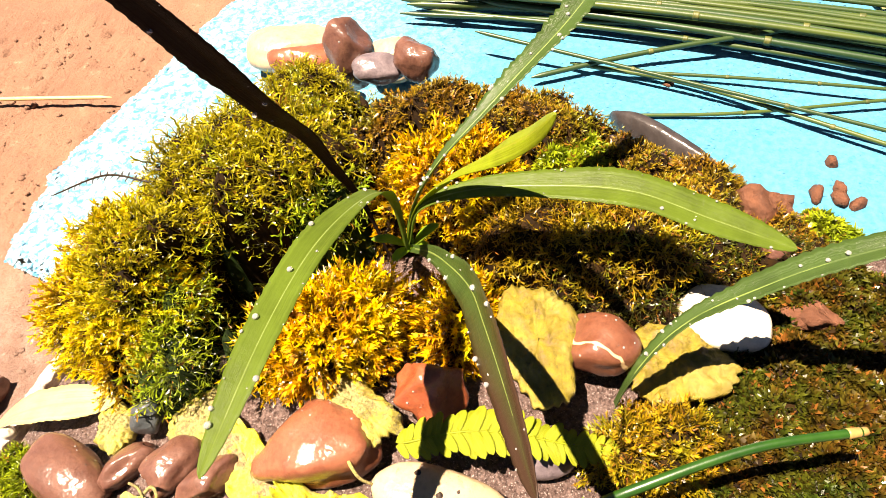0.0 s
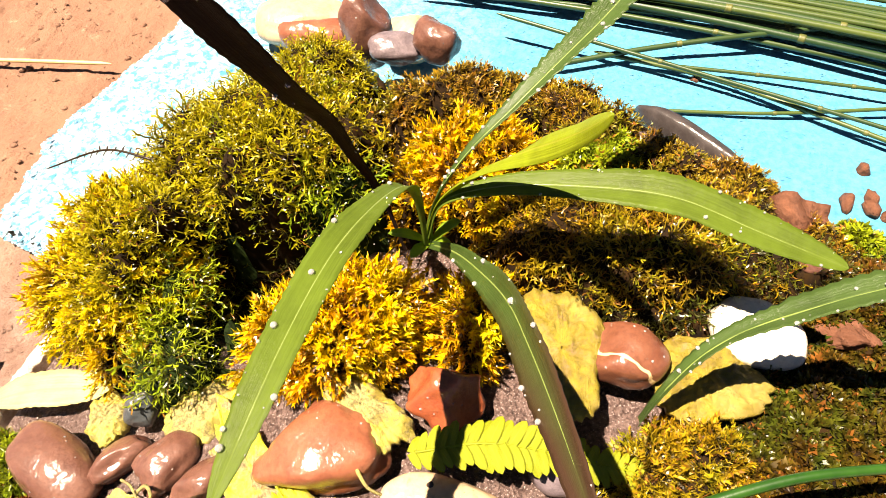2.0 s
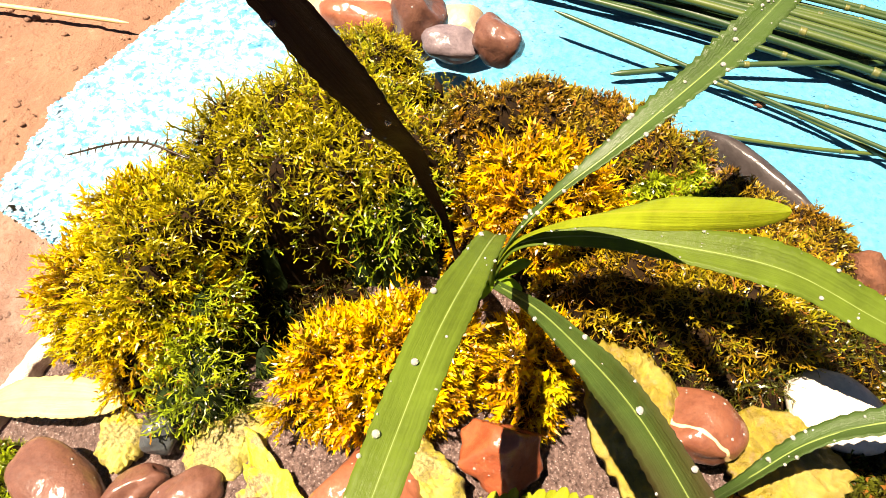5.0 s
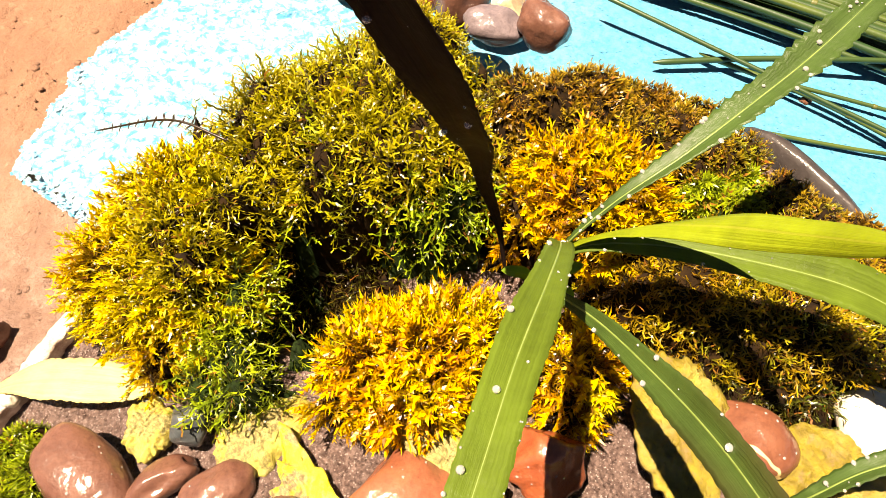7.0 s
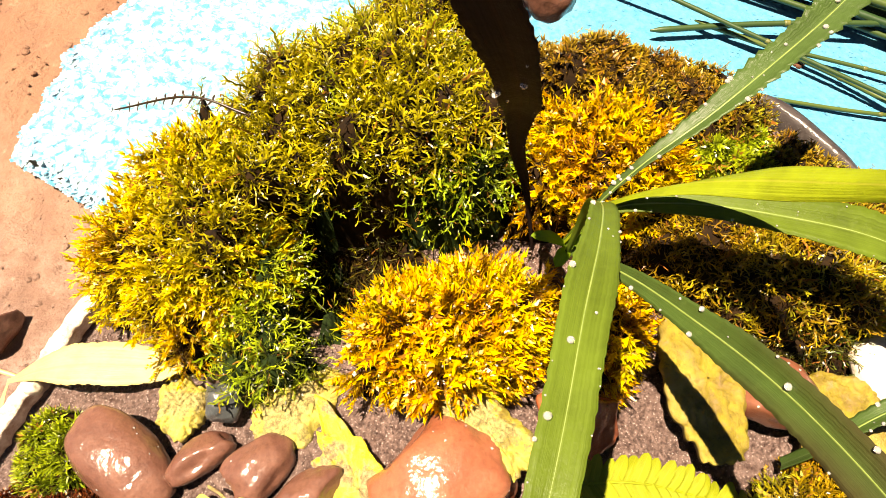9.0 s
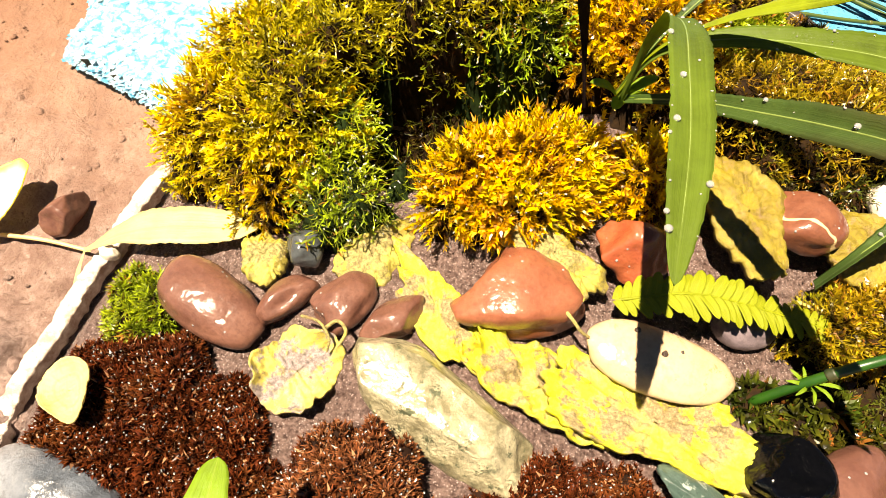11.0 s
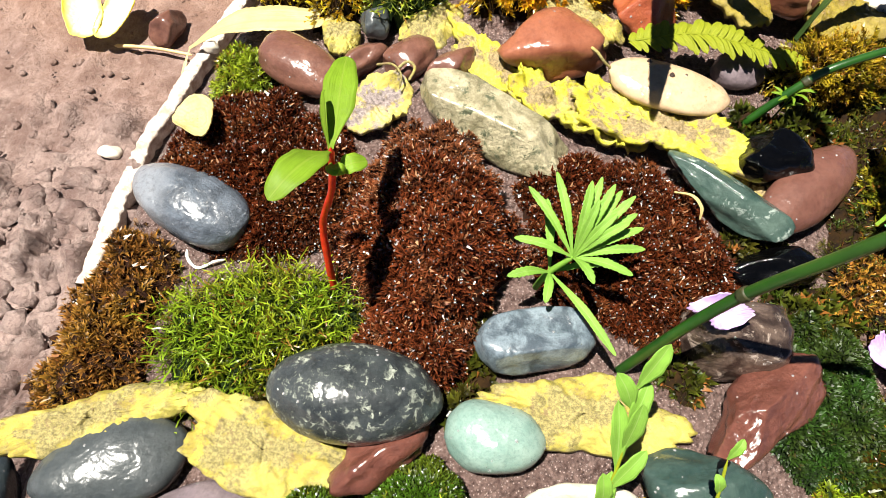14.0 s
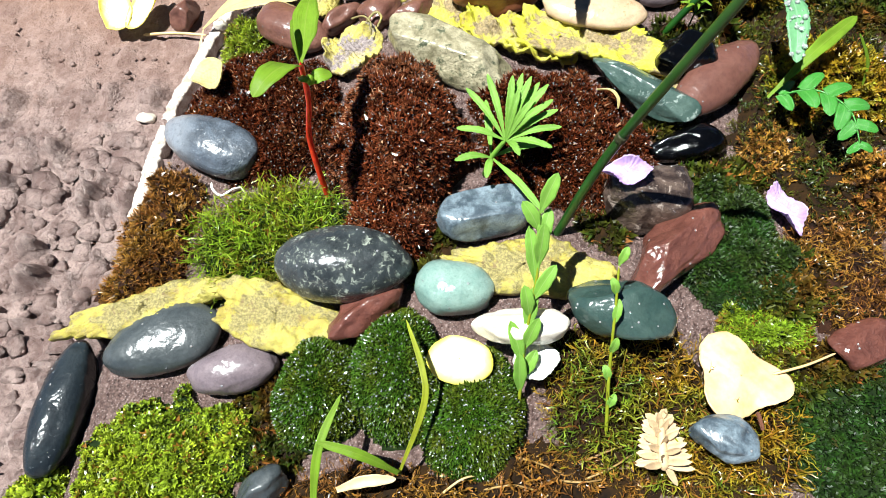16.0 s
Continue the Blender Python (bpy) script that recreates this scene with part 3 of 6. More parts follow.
def shoot_bristle(r, leaves=6, wide=0.12):
    """A short upright tuft of stubby leaves on one stalk."""
    verts, faces, along = [], [], []
    for k in range(leaves):
        a = 6.283 * k / leaves + r.uniform(-0.4, 0.4)
        d = np.array([math.cos(a), math.sin(a), 0.0])
        e = np.array([-d[1], d[0], 0.0]) * wide
        low, out = r.uniform(0.05, 0.55), r.uniform(0.1, 0.6)
        n = len(verts)
        verts += [d * 0.05 + e + [0, 0, low], d * 0.05 - e + [0, 0, low], d * out + [0, 0, low + r.uniform(0.2, 0.55)]]
        along += [low * 0.6, low * 0.6, 1.0]
        faces.append((n, n + 1, n + 2))
    return np.array(verts), np.array(faces), np.array(along)


def shoot_star(r, leaves=7, wide=0.12, rise=0.75):
    """A small upright star of narrow leaves."""
    verts, faces = [np.zeros(3)], []
    for k in range(leaves):
        a = 6.283 * k / leaves + r.uniform(-0.3, 0.3)
        d = np.array([math.cos(a), math.sin(a), 0.0])
        q = np.array([-d[1], d[0], 0.0])
        up = r.uniform(0.5, 1.1) * rise
        n = len(verts)
        verts += [d * 0.16 + q * wide + [0, 0, up * 0.5], d * 0.16 - q * wide + [0, 0, up * 0.5], d * r.uniform(0.35, 0.65) + [0, 0, up]]
        faces += [(0, n, n + 1), (n, n + 2, n + 1)]
    v = np.array(verts)
    return v, np.array(faces), np.clip(v[:, 2] / rise, 0, 1)


bead = bmesh.new()
bmesh.ops.create_icosphere(bead, subdivisions=1, radius=1.0)
BEAD_V = np.array([v.co[:] for v in bead.verts])
BEAD_F = np.array([[v.index for v in f.verts] for f in bead.faces])
bead.free()
SHOOTS = {}
for kind, maker, settings in (("plume", shoot_sprig, {}), ("spire", shoot_cone, {}), ("hair", shoot_sprig, dict(twigs=4, segments=8, width=0.017, curve=0.9, reach=0.45)), ("strand", shoot_sprig, dict(twigs=3, segments=9, width=0.015, curve=1.2, reach=0.22)),
                             ("bristle", shoot_bristle, {}), ("bead", shoot_star, dict(leaves=4, wide=0.22, rise=1.0)), ("grain", shoot_star, dict(leaves=5, wide=0.17, rise=0.85)), ("star", shoot_star, dict(leaves=6, wide=0.1)), ("leafy", shoot_star, dict(leaves=6, wide=0.2, rise=0.6))):
    gen = np.random.default_rng(len(kind))
    SHOOTS[kind] = [maker(gen, **settings) for _ in range(8)]


def scatter(name, places, ways, sizes, kinds, material, parent, seed):
    """Sets shoots at places, growing along ways; all of them one mesh."""
    r = np.random.default_rng(seed)
    templates = [t for k in kinds for t in SHOOTS[k]]
    which = r.integers(0, len(templates), len(places))
    allv, allf, alla, base = [], [], [], 0
    for i, (tv, tf, ta) in enumerate(templates):
        pick = np.where(which == i)[0]
        if not len(pick):
            continue
        w = unit(ways[pick])
        a = unit(np.cross(w, r.normal(size=w.shape)))
        b = np.cross(w, a)
        basis = np.stack([a, b, w], 1) * sizes[pick][:, None, None]
        v = np.einsum("kj,njc->nkc", tv, basis) + places[pick][:, None]
        f = tf[None] + (np.arange(len(pick)) * len(tv))[:, None, None] + base
        base += len(pick) * len(tv)
        allv.append(v.reshape(-1, 3)), allf.append(f.reshape(-1, 3)), alla.append(np.tile(ta, len(pick)))
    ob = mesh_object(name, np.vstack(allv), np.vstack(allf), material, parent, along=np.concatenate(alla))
    return tagged(ob, kind="stuff")


def moss(name, mounds, material, bed, label, seed, density, size, kinds=("plume",), droop=0.5, jitter=0.55, ragged=0.22, lump=0.0025, dome=2.6, holes=(), category="moss", sink=0.55, out=0.5, dew=0, clump=1.0, comb=0.35):
    """A patch of moss: mounds (x, y, rx, ry, yaw, top) merged into one hummock, its bed and its shoots.
    density: shoots a square millimetre; size: length of a shoot; holes (x, y, radius, depth): hollows in it."""
    r = np.random.default_rng(seed)
    reach = max(max(m[2], m[3]) for m in mounds)
    xs, ys = [m[0] for m in mounds], [m[1] for m in mounds]

    def surface(x, y):
        z = np.full(np.shape(x), -1.0)
        inside = np.zeros(np.shape(x))
        ground = ground_height(x, y)
        for cx, cy, rx, ry, yaw, top in mounds:
            c, s = math.cos(radians(yaw)), math.sin(radians(yaw))
            u, v = ((x - cx) * c + (y - cy) * s) / rx, (-(x - cx) * s + (y - cy) * c) / ry
            rr = np.sqrt(u * u + v * v) * (1 + ragged * lumps(x, y, 150, seed) + ragged * 0.6 * lumps(x, y, 420, seed + 1))
            h = np.maximum(top - size * sink - gh(cx, cy), 0.0015)
            z = np.maximum(z, np.where(rr < 1, ground + h * (1 - np.minimum(rr, 1) ** dome) ** 0.6, ground - 0.0015))
            inside = np.maximum(inside, 1 - rr)
        z = z + lump * lumps(x, y, 330, seed + 2) * smooth01(inside * 4)
        z = z + clump * 0.2 * size * lumps(x, y, 900, seed + 4) * smooth01(inside * 4)
        for hx, hy, hr, hd in holes:
            z = z - hd * np.exp(-(((x - hx) ** 2 + (y - hy) ** 2) / (hr * hr)) ** 3)
        z = np.where(inside > 0.06, np.maximum(z, ground + 0.0012), z)
        return z, inside

    x0, x1, y0, y1 = min(xs) - reach * 1.2, max(xs) + reach * 1.2, min(ys) - reach * 1.2, max(ys) + reach * 1.2
    step = 0.0022
    gx, gy = np.meshgrid(np.arange(x0, x1, step), np.arange(y0, y1, step))
    gz, inn = surface(gx, gy)
    rows, cols = gx.shape
    faces = grid_faces(rows, cols)
    keep = (inn.ravel()[faces] > -0.05).all(1)
    used, faces = np.unique(faces[keep], return_inverse=True)
    verts = np.stack([gx.ravel(), gy.ravel(), gz.ravel()], 1)[used]
    centre = np.array([np.mean(xs), np.mean(ys), gh(np.mean(xs), np.mean(ys))])
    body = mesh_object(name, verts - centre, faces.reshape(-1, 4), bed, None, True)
    body.location = centre
    tagged(body, label, category, kind="stuff")
    n = int((x1 - x0) * (y1 - y0) * 1e6 * density)
    px, py = r.uniform(x0, x1, n), r.uniform(y0, y1, n)
    pz, pin = surface(px, py)
    hole = np.zeros(n)
    for hx, hy, hr, hd in holes:
        hole = np.maximum(hole, np.exp(-(((px - hx) ** 2 + (py - hy) ** 2) / (hr * hr)) ** 3))
    # shoots stand in clumps, with dark gaps between them
    thick = 1 - clump * (1 - smooth01((lumps(px, py, 900, seed + 4) + 0.75) / 0.8))
    ok = (pin > 0.02) & (r.uniform(0, 1, n) > hole * 1.3) & (r.uniform(0, 1, n) < thick)
    px, py, pz, pin = px[ok], py[ok], pz[ok], pin[ok]
    e = 0.0015
    sx, sy = (surface(px + e, py)[0] - surface(px - e, py)[0]) / (2 * e), (surface(px, py + e)[0] - surface(px, py - e)[0]) / (2 * e)
    sx, sy = np.clip(sx, -2, 2), np.clip(sy, -2, 2)
    nrm = unit(np.stack([-sx, -sy, np.ones_like(sx)], 1))
    flow = 0.9 * np.stack([lumps(px, py, 240, seed + 7), lumps(px, py, 240, seed + 8), np.zeros_like(px)], 1)
    outward = np.stack([-sx, -sy, np.zeros_like(sx)], 1)
    ways = nrm + droop * outward * out + comb * droop * flow + jitter * r.normal(size=nrm.shape)
    ways[:, 2] = np.maximum(ways[:, 2], -0.15)
    sizes = size * r.uniform(0.55, 1.25, len(px)) * (0.75 + 0.35 * smooth01(pin * 3))
    places = np.stack([px, py, pz - 0.0006], 1) - centre
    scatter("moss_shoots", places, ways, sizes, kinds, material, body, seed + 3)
    if dew:
        pick = r.integers(0, len(places), dew)
        at = places[pick] + unit(ways[pick]) * sizes[pick][:, None] * r.uniform(0.7, 1.0, (dew, 1))
        rad = r.uniform(0.00012, 0.0003, dew)
        v = BEAD_V[None] * rad[:, None, None] + at[:, None]
        f = BEAD_F[None] + (np.arange(dew) * len(BEAD_V))[:, None, None]
        tagged(mesh_object("dew", v.reshape(-1, 3), f.reshape(-1, 3), DEW, body, True), kind="stuff")
    return body


# ---- lichen, petals and other thin sheets ----
def sheet(name, at, half, yaw, material, label, seed, category="lichen", curl=0.2, lobes=0.14, ruffle=0.0009, thick=0.0016, tilt=(0, 0), rings=22, sides=160, group="", parent=None, cup=0.0, lobe_count=9, three=0.0, grain=0.0, dome=0.0):
    """A thin ruffled sheet with a lobed rim that curls up."""
    r = np.random.default_rng(seed)
    a = np.linspace(0, 2 * math.pi, sides, endpoint=False)
    rim = 1 + sum(lobes * r.uniform(0.3, 1) / (1 + 0.35 * k) * np.sin(a * (k + 2) + r.uniform(0, 6.28)) for k in range(lobe_count)) + sum(lobes * 0.12 * r.uniform(0.2, 1) * np.sin(a * k + r.uniform(0, 6.28)) for k in range(12, 34, 2))
    rim = rim * (1 + three * np.cos(3 * a))
    t = np.linspace(0.02, 1, rings)
    x, y = half[0] * t[:, None] * rim * np.cos(a), half[1] * t[:, None] * rim * np.sin(a)
    small = min(half)
    wave = ruffle * (lumps(x, y, 3.2 / small, seed) + 0.6 * lumps(x, y, 8 / small, seed + 1) * t[:, None]) + ruffle * 0.5 * lumps(x, y, 18 / small, seed + 2)
    if grain:
        flat = np.stack([x.ravel(), y.ravel()], 1)
        fine = np.array([noise.noise(Vector((p * 330, q * 330, seed))) + 0.35 * noise.noise(Vector((p * 1000, q * 1000, seed))) + 0.15 * noise.noise(Vector((p * 2600, q * 2600, seed))) for p, q in flat])
        wave = wave + grain * 0.0011 * np.maximum(fine.reshape(x.shape), -0.35)
    z = wave + curl * small * (t[:, None] ** 4) * (0.6 + 0.8 * np.sin(a * 3 + seed)) + cup * small * t[:, None] ** 2
    z = z + dome * (1 - t[:, None] ** 5)
    top = np.stack([x, y, z], -1)
    low = top - [0, 0, thick]
    verts = np.concatenate([top, low[::-1]], 0).reshape(-1, 3)
    f = grid_faces(rings * 2, sides, True)
    uv = np.stack(np.broadcast_arrays(np.concatenate([t, t[::-1]])[:, None], (a / 6.2832)[None, :]), -1).reshape(-1, 2)
    ob = mesh_object(name, verts, f[:, ::-1], material, parent, True, uv=uv)
    ob.matrix_world = pose(at[0], at[1], at[2], tilt[0], tilt[1], yaw)
    if parent is None:
        tagged(ob, label, category, group)
    return ob


def frond(name, points, width, count, material, label, seed, normal=(0, 0, 1), slant=0.35, category="fern", size=0.42, droop=0.1):
    """A pinnate leaf: a rib with leaflets on both sides, each a part."""
    r = random.Random(seed)
    rib = tube(name, points, 0.0004, material, None, 6, 30, 0.5)
    tagged(rib, label, category)
    line = spline(points, count)
    tan = unit(np.gradient(line, axis=0))
    side = unit(np.cross(tan, np.array(normal, float)))
    nrm = np.cross(side, tan)
    first, *_ = blade("leaflet", [(0, 0, 0), (0.5, 0, 0.03), (1, 0, -droop)], size, material, rib, (0, 0, 1), 0.15, 10, thick=0.03, base=0.95, belly=0.3)
    mesh = first.data
    bpy.data.objects.remove(first)
    for i in range(count):
        s = i / (count - 1)
        long = width * 0.5 * (0.35 + 0.65 * math.sin(math.pi * (0.12 + 0.8 * s) ** 0.8)) * r.uniform(0.9, 1.1)
        for sgn in (-1, 1):
            d = unit(side[i] * sgn + tan[i] * (slant + r.uniform(-0.12, 0.12)) + nrm[i] * r.uniform(-0.3, 0.25))
            y = unit(np.cross(nrm[i], d))
            z = np.cross(d, y)
            m = Matrix((Vector(d), Vector(y), Vector(z))).transposed().to_4x4()
            shared("leaflet", mesh, rib, Matrix.Translation(Vector(line[i])) @ m @ Matrix.Scale(long, 4))
    return rib


def droplets(parent, line, side, nrm, half, count, seed, size=0.00042, rim=0.8):
    """Beads of water along a leaf, most of them near its edges."""
    r = random.Random(seed)
    me = droplet_mesh()
    for _ in range(count):
        i = r.randrange(int(len(line) * 0.2), len(line) - 2)
        u = r.choice((-1, 1)) * (r.uniform(rim, 1.0) if r.random() < 0.65 else r.uniform(0.1, rim))
        s = size * (0.3 + 1.2 * r.random() ** 2)
        at = Vector(line[i] + side[i] * half[i] * u + nrm[i] * (half[i] * 0.25 * abs(u) + s * 0.3))
        shared("water_droplet", me, parent, Matrix.Translation(at) @ Matrix.Scale(s, 4))


# ---- setting: clay, garden bed, towel ----
def build_ground():
    xs = np.concatenate([[-300, -30, -3, -0.8], np.arange(-0.42, -0.27, 0.004), np.arange(-0.27, -0.128, 0.0014), np.arange(-0.125, 0.42, 0.02), [0.8, 3, 30, 300]])
    ys = np.concatenate([[-300, -30, -3, -0.8], np.arange(-0.30, -0.16, 0.006), np.arange(-0.16, 0.09, 0.0015), np.arange(0.09, 0.30, 0.0025), np.arange(0.30, 0.50, 0.006), [0.9, 3, 30, 300]])
    gx, gy = np.meshgrid(xs, ys)
    near = (np.abs(gx) < 0.5) & (np.abs(gy) < 0.55)
    wet = smooth01((0.085 - gy) / 0.09)
    z = -0.004 + near * (0.0006 * lumps(gx, gy, 90, 1) + 0.0003 * lumps(gx, gy, 300, 2))
    close = (gx > -0.30) & (gx < -0.11) & (gy > -0.16) & (gy < 0.31)

    def fbm(p, q, scale, plane, octaves=3):
        return sum(0.5 ** k * noise.noise(Vector((p * scale * 2 ** k, q * scale * 2 ** k, plane + k))) for k in range(octaves))

    # trodden clay: soft swells, clods that stand proud, torn pits between them
    mud, dry = np.zeros_like(z), np.zeros_like(z)
    pairs = list(zip(gx[close], gy[close]))
    mud[close] = [0.0018 * fbm(p, q, 50, 3.0) + 0.02 * max(0.0, fbm(p, q, 75, 9.0, 6) - 0.1) - 0.012 * max(0.0, 0.26 - abs(fbm(p, q, 66, 21.0, 5))) * max(0.0, 0.5 + fbm(p, q, 30, 40.0)) + 0.0016 * fbm(p, q, 380, 5.0) for p, q in pairs]
    dry[close] = [0.0008 * fbm(p, q, 130, 13.0) - 0.006 * max(0.0, fbm(p, q, 150, 17.0) - 0.42) + 0.0009 * max(0.0, fbm(p, q, 330, 5.0)) for p, q in pairs]
    z = z + mud * wet + dry * (1 - wet)
    d = gx - left_edge(gy)
    under = near & (d > 0.012) & (gy < 0.2) & (gx < 0.12)
    z = z - under * 0.006
    ob = mesh_object("ground", np.stack([gx, gy, z], -1).reshape(-1, 3), grid_faces(len(ys), len(xs)), SOIL, None, True)
    tagged(ob, "reddish brown clay ground, damp and crumbly near the garden", "ground", kind="structure")
    # crumbs of clay
    r = np.random.default_rng(4)
    n = 5600
    x, y = r.uniform(-0.30, -0.13, n), r.uniform(-0.14, 0.30, n)
    ok = (x < left_edge(y) - 0.002) & (r.uniform(0, 1, n) < np.where(y < 0.03, 1.0, 0.4))
    x, y = x[ok], y[ok]
    bm = bmesh.new()
    bmesh.ops.create_icosphere(bm, subdivisions=1, radius=1.0)
    tv = np.array([v.co[:] for v in bm.verts])
    tf = np.array([[v.index for v in f.verts] for f in bm.faces])
    bm.free()
    size = 0.0004 + 0.0032 * r.uniform(0, 1, len(x)) ** 4 * np.where(y < 0.05, 1.5, 0.4)
    v = tv[None] * (1 + 0.5 * lumps(tv[None, :, 0] + 7 * x[:, None] * 100, tv[None, :, 1] + 3 * tv[None, :, 2], 3.0, 41)[..., None]) * size[:, None, None] * np.array([1, 1, 0.55]) + np.stack([x, y, np.full_like(x, -0.0040)], 1)[:, None]
    f = tf[None] + (np.arange(len(x)) * len(tv))[:, None, None]
    tagged(mesh_object("soil_crumbs", v.reshape(-1, 3), f.reshape(-1, 3), SOIL, ob, True), kind="stuff")
    return ob


def build_bed():
    gx, gy = np.meshgrid(np.arange(-0.20, 0.16, 0.002), np.arange(-0.16, 0.23, 0.002))
    z = ground_height(gx, gy) + 0.00045 * lumps(gx, gy, 1500, 9) + 0.0004 * lumps(gx, gy, 700, 11)
    faces = grid_faces(*gx.shape)
    keep = ((gx - left_edge(gy)) > -0.0035).ravel()[faces].all(1) & (z.ravel()[faces] > -0.0047).all(1)
    used, faces = np.unique(faces[keep], return_inverse=True)
    verts = np.stack([gx, gy, z], -1).reshape(-1, 3)[used]
    ob = mesh_object("garden_bed", verts, faces.reshape(-1, 4), GRIT, None, True)
    tagged(ob, "bed of damp purple-grey grit under the moss garden", "soil", kind="structure")
    # loose grains on the open grit
    r = np.random.default_rng(8)
    n = 9000
    x, y = r.uniform(-0.16, 0.05, n), r.uniform(-0.11, 0.10, n)
    ok = x > left_edge(y) + 0.004
    x, y = x[ok], y[ok]
    tv = np.array([(1, 0, -0.3), (-0.5, 0.87, -0.3), (-0.5, -0.87, -0.3), (0, 0, 0.9)])
    tf = np.array([(0, 1, 3), (1, 2, 3), (2, 0, 3)])
    s = r.uniform(0.00015, 0.0006, len(x))
    a = r.uniform(0, 6.28, len(x))
    rot = np.stack([np.stack([np.cos(a), -np.sin(a), 0 * a], 1), np.stack([np.sin(a), np.cos(a), 0 * a], 1), np.stack([0 * a, 0 * a, 1 + 0 * a], 1)], 1)
    v = np.einsum("nij,kj->nki", rot, tv) * s[:, None, None] + np.stack([x, y, ground_height(x, y) + 0.0003], 1)[:, None]
    f = tf[None] + (np.arange(len(x)) * 4)[:, None, None]
    tagged(mesh_object("grit_grains", v.reshape(-1, 3), f.reshape(-1, 3), GRIT, ob), kind="stuff")
    # the pale rim of the slab under the bed
    ys = np.linspace(-0.015, 0.112, 260)
    ex = left_edge(ys) - 0.001 + 0.0004 * lumps(ys, ys, 120, 3) + 0.00025 * lumps(ys, ys, 700, 4)
    a = np.linspace(0, 2 * math.pi, 16, endpoint=False)
    w = 0.0024 * (1 + 0.15 * lumps(ys, ys, 260, 5) + 0.08 * lumps(ys, ys, 900, 6))
    over, up = np.sign(np.cos(a)) * np.abs(np.cos(a)) ** 0.35, np.sign(np.sin(a)) * np.abs(np.sin(a)) ** 0.35
    gx, gy = ex[:, None] + w[:, None] * over, ys[:, None] + 0 * a
    v = np.stack([gx + 0.0003 * lumps(gy, gx, 1300, 12), gy, 0.0004 + (0.0032 + 0.0005 * lumps(gx, gy, 700, 8) + 0.0003 * lumps(gx, gy, 1900, 9)) * up + 0.0012 * smooth01((gy - 0.02) / 0.06)], -1)
    rim = mesh_object("slab_rim", v.reshape(-1, 3), grid_faces(len(ys), 16, True), WHITE_EDGE, None, True)
    tagged(rim, "white weathered rim of the slab beside the clay", "rim", kind="structure")


def build_towel():
    xs, ys = np.arange(-0.24, 0.44, 0.005), np.arange(0.105, 0.60, 0.005)
    gx, gy = np.meshgrid(xs, ys)
    # the left hem runs aslant
    hem = np.where(gy < 0.14, -0.187 + 2.1 * (0.14 - gy), np.where(gy < 0.19, -0.1877 + 0.05 * (gy - 0.14), -0.185 + 0.46 * (gy - 0.19))) + 0.0018 * lumps(gy, gy, 150, 6)
    d = gx - hem
    gx = np.where(d < 0, hem, gx)
    z = -0.0005 + 0.0022 * smooth01(d / 0.005) + 0.0008 * lumps(gx, gy, 45, 7) + 0.0015 * lumps(gx, gy, 18, 8)
    z = np.where(d < 0, -0.004, z)
    faces = grid_faces(*gx.shape)
    keep = (d.ravel()[faces] > -0.0045).all(1)
    used, faces = np.unique(faces[keep], return_inverse=True)
    ob = mesh_object("towel", np.stack([gx, gy, z], -1).reshape(-1, 3)[used], faces.reshape(-1, 4), TOWEL, None, True)
    tagged(ob, "light blue terry towel spread on the clay under the garden", "towel")
    r = np.random.default_rng(12)
    n = 18000

    def hem_at(q):
        return np.where(q < 0.14, -0.187 + 2.1 * (0.14 - q), np.where(q < 0.19, -0.1877 + 0.05 * (q - 0.14), -0.185 + 0.46 * (q - 0.19))) + 0.0018 * lumps(q, q, 150, 6)

    x, y = r.uniform(-0.20, 0.17, n), r.uniform(0.11, 0.32, n)
    # more loops along the frayed hem
    y[:3000] = r.uniform(0.112, 0.30, 3000)
    x[:3000] = hem_at(y[:3000]) + r.uniform(-0.0005, 0.003, 3000)
    h = hem_at(y)
    ok = x > h - 0.001
    x, y, h = x[ok], y[ok], h[ok]
    zz = -0.0007 + 0.0022 * smooth01((x - h) / 0.005) + 0.0008 * lumps(x, y, 45, 7) + 0.0015 * lumps(x, y, 18, 8)
    tv = np.array([(-0.4, 0, 0.1), (0.4, 0, 0.1), (0.5, 0.5, 0.25), (-0.35, 0.55, 0.27), (0.05, 1.0, 0.2)])
    tf = np.array([(0, 1, 2), (0, 2, 3), (3, 2, 4)])
    a = r.uniform(0, 6.28, len(x))
    rot = np.stack([np.stack([np.cos(a), -np.sin(a), 0 * a], 1), np.stack([np.sin(a), np.cos(a), 0 * a], 1), np.stack([0 * a, 0 * a, 1 + 0 * a], 1)], 1)
    s = r.uniform(0.0009, 0.0019, len(x))
    v = np.einsum("nij,kj->nki", rot, tv) * s[:, None, None] + np.stack([x, y, zz], 1)[:, None]
    f = tf[None] + (np.arange(len(x)) * 5)[:, None, None]
    tagged(mesh_object("terry_nap", v.reshape(-1, 3), f.reshape(-1, 3), TOWEL, ob, True), kind="stuff")


build_ground()
build_bed()
build_towel()

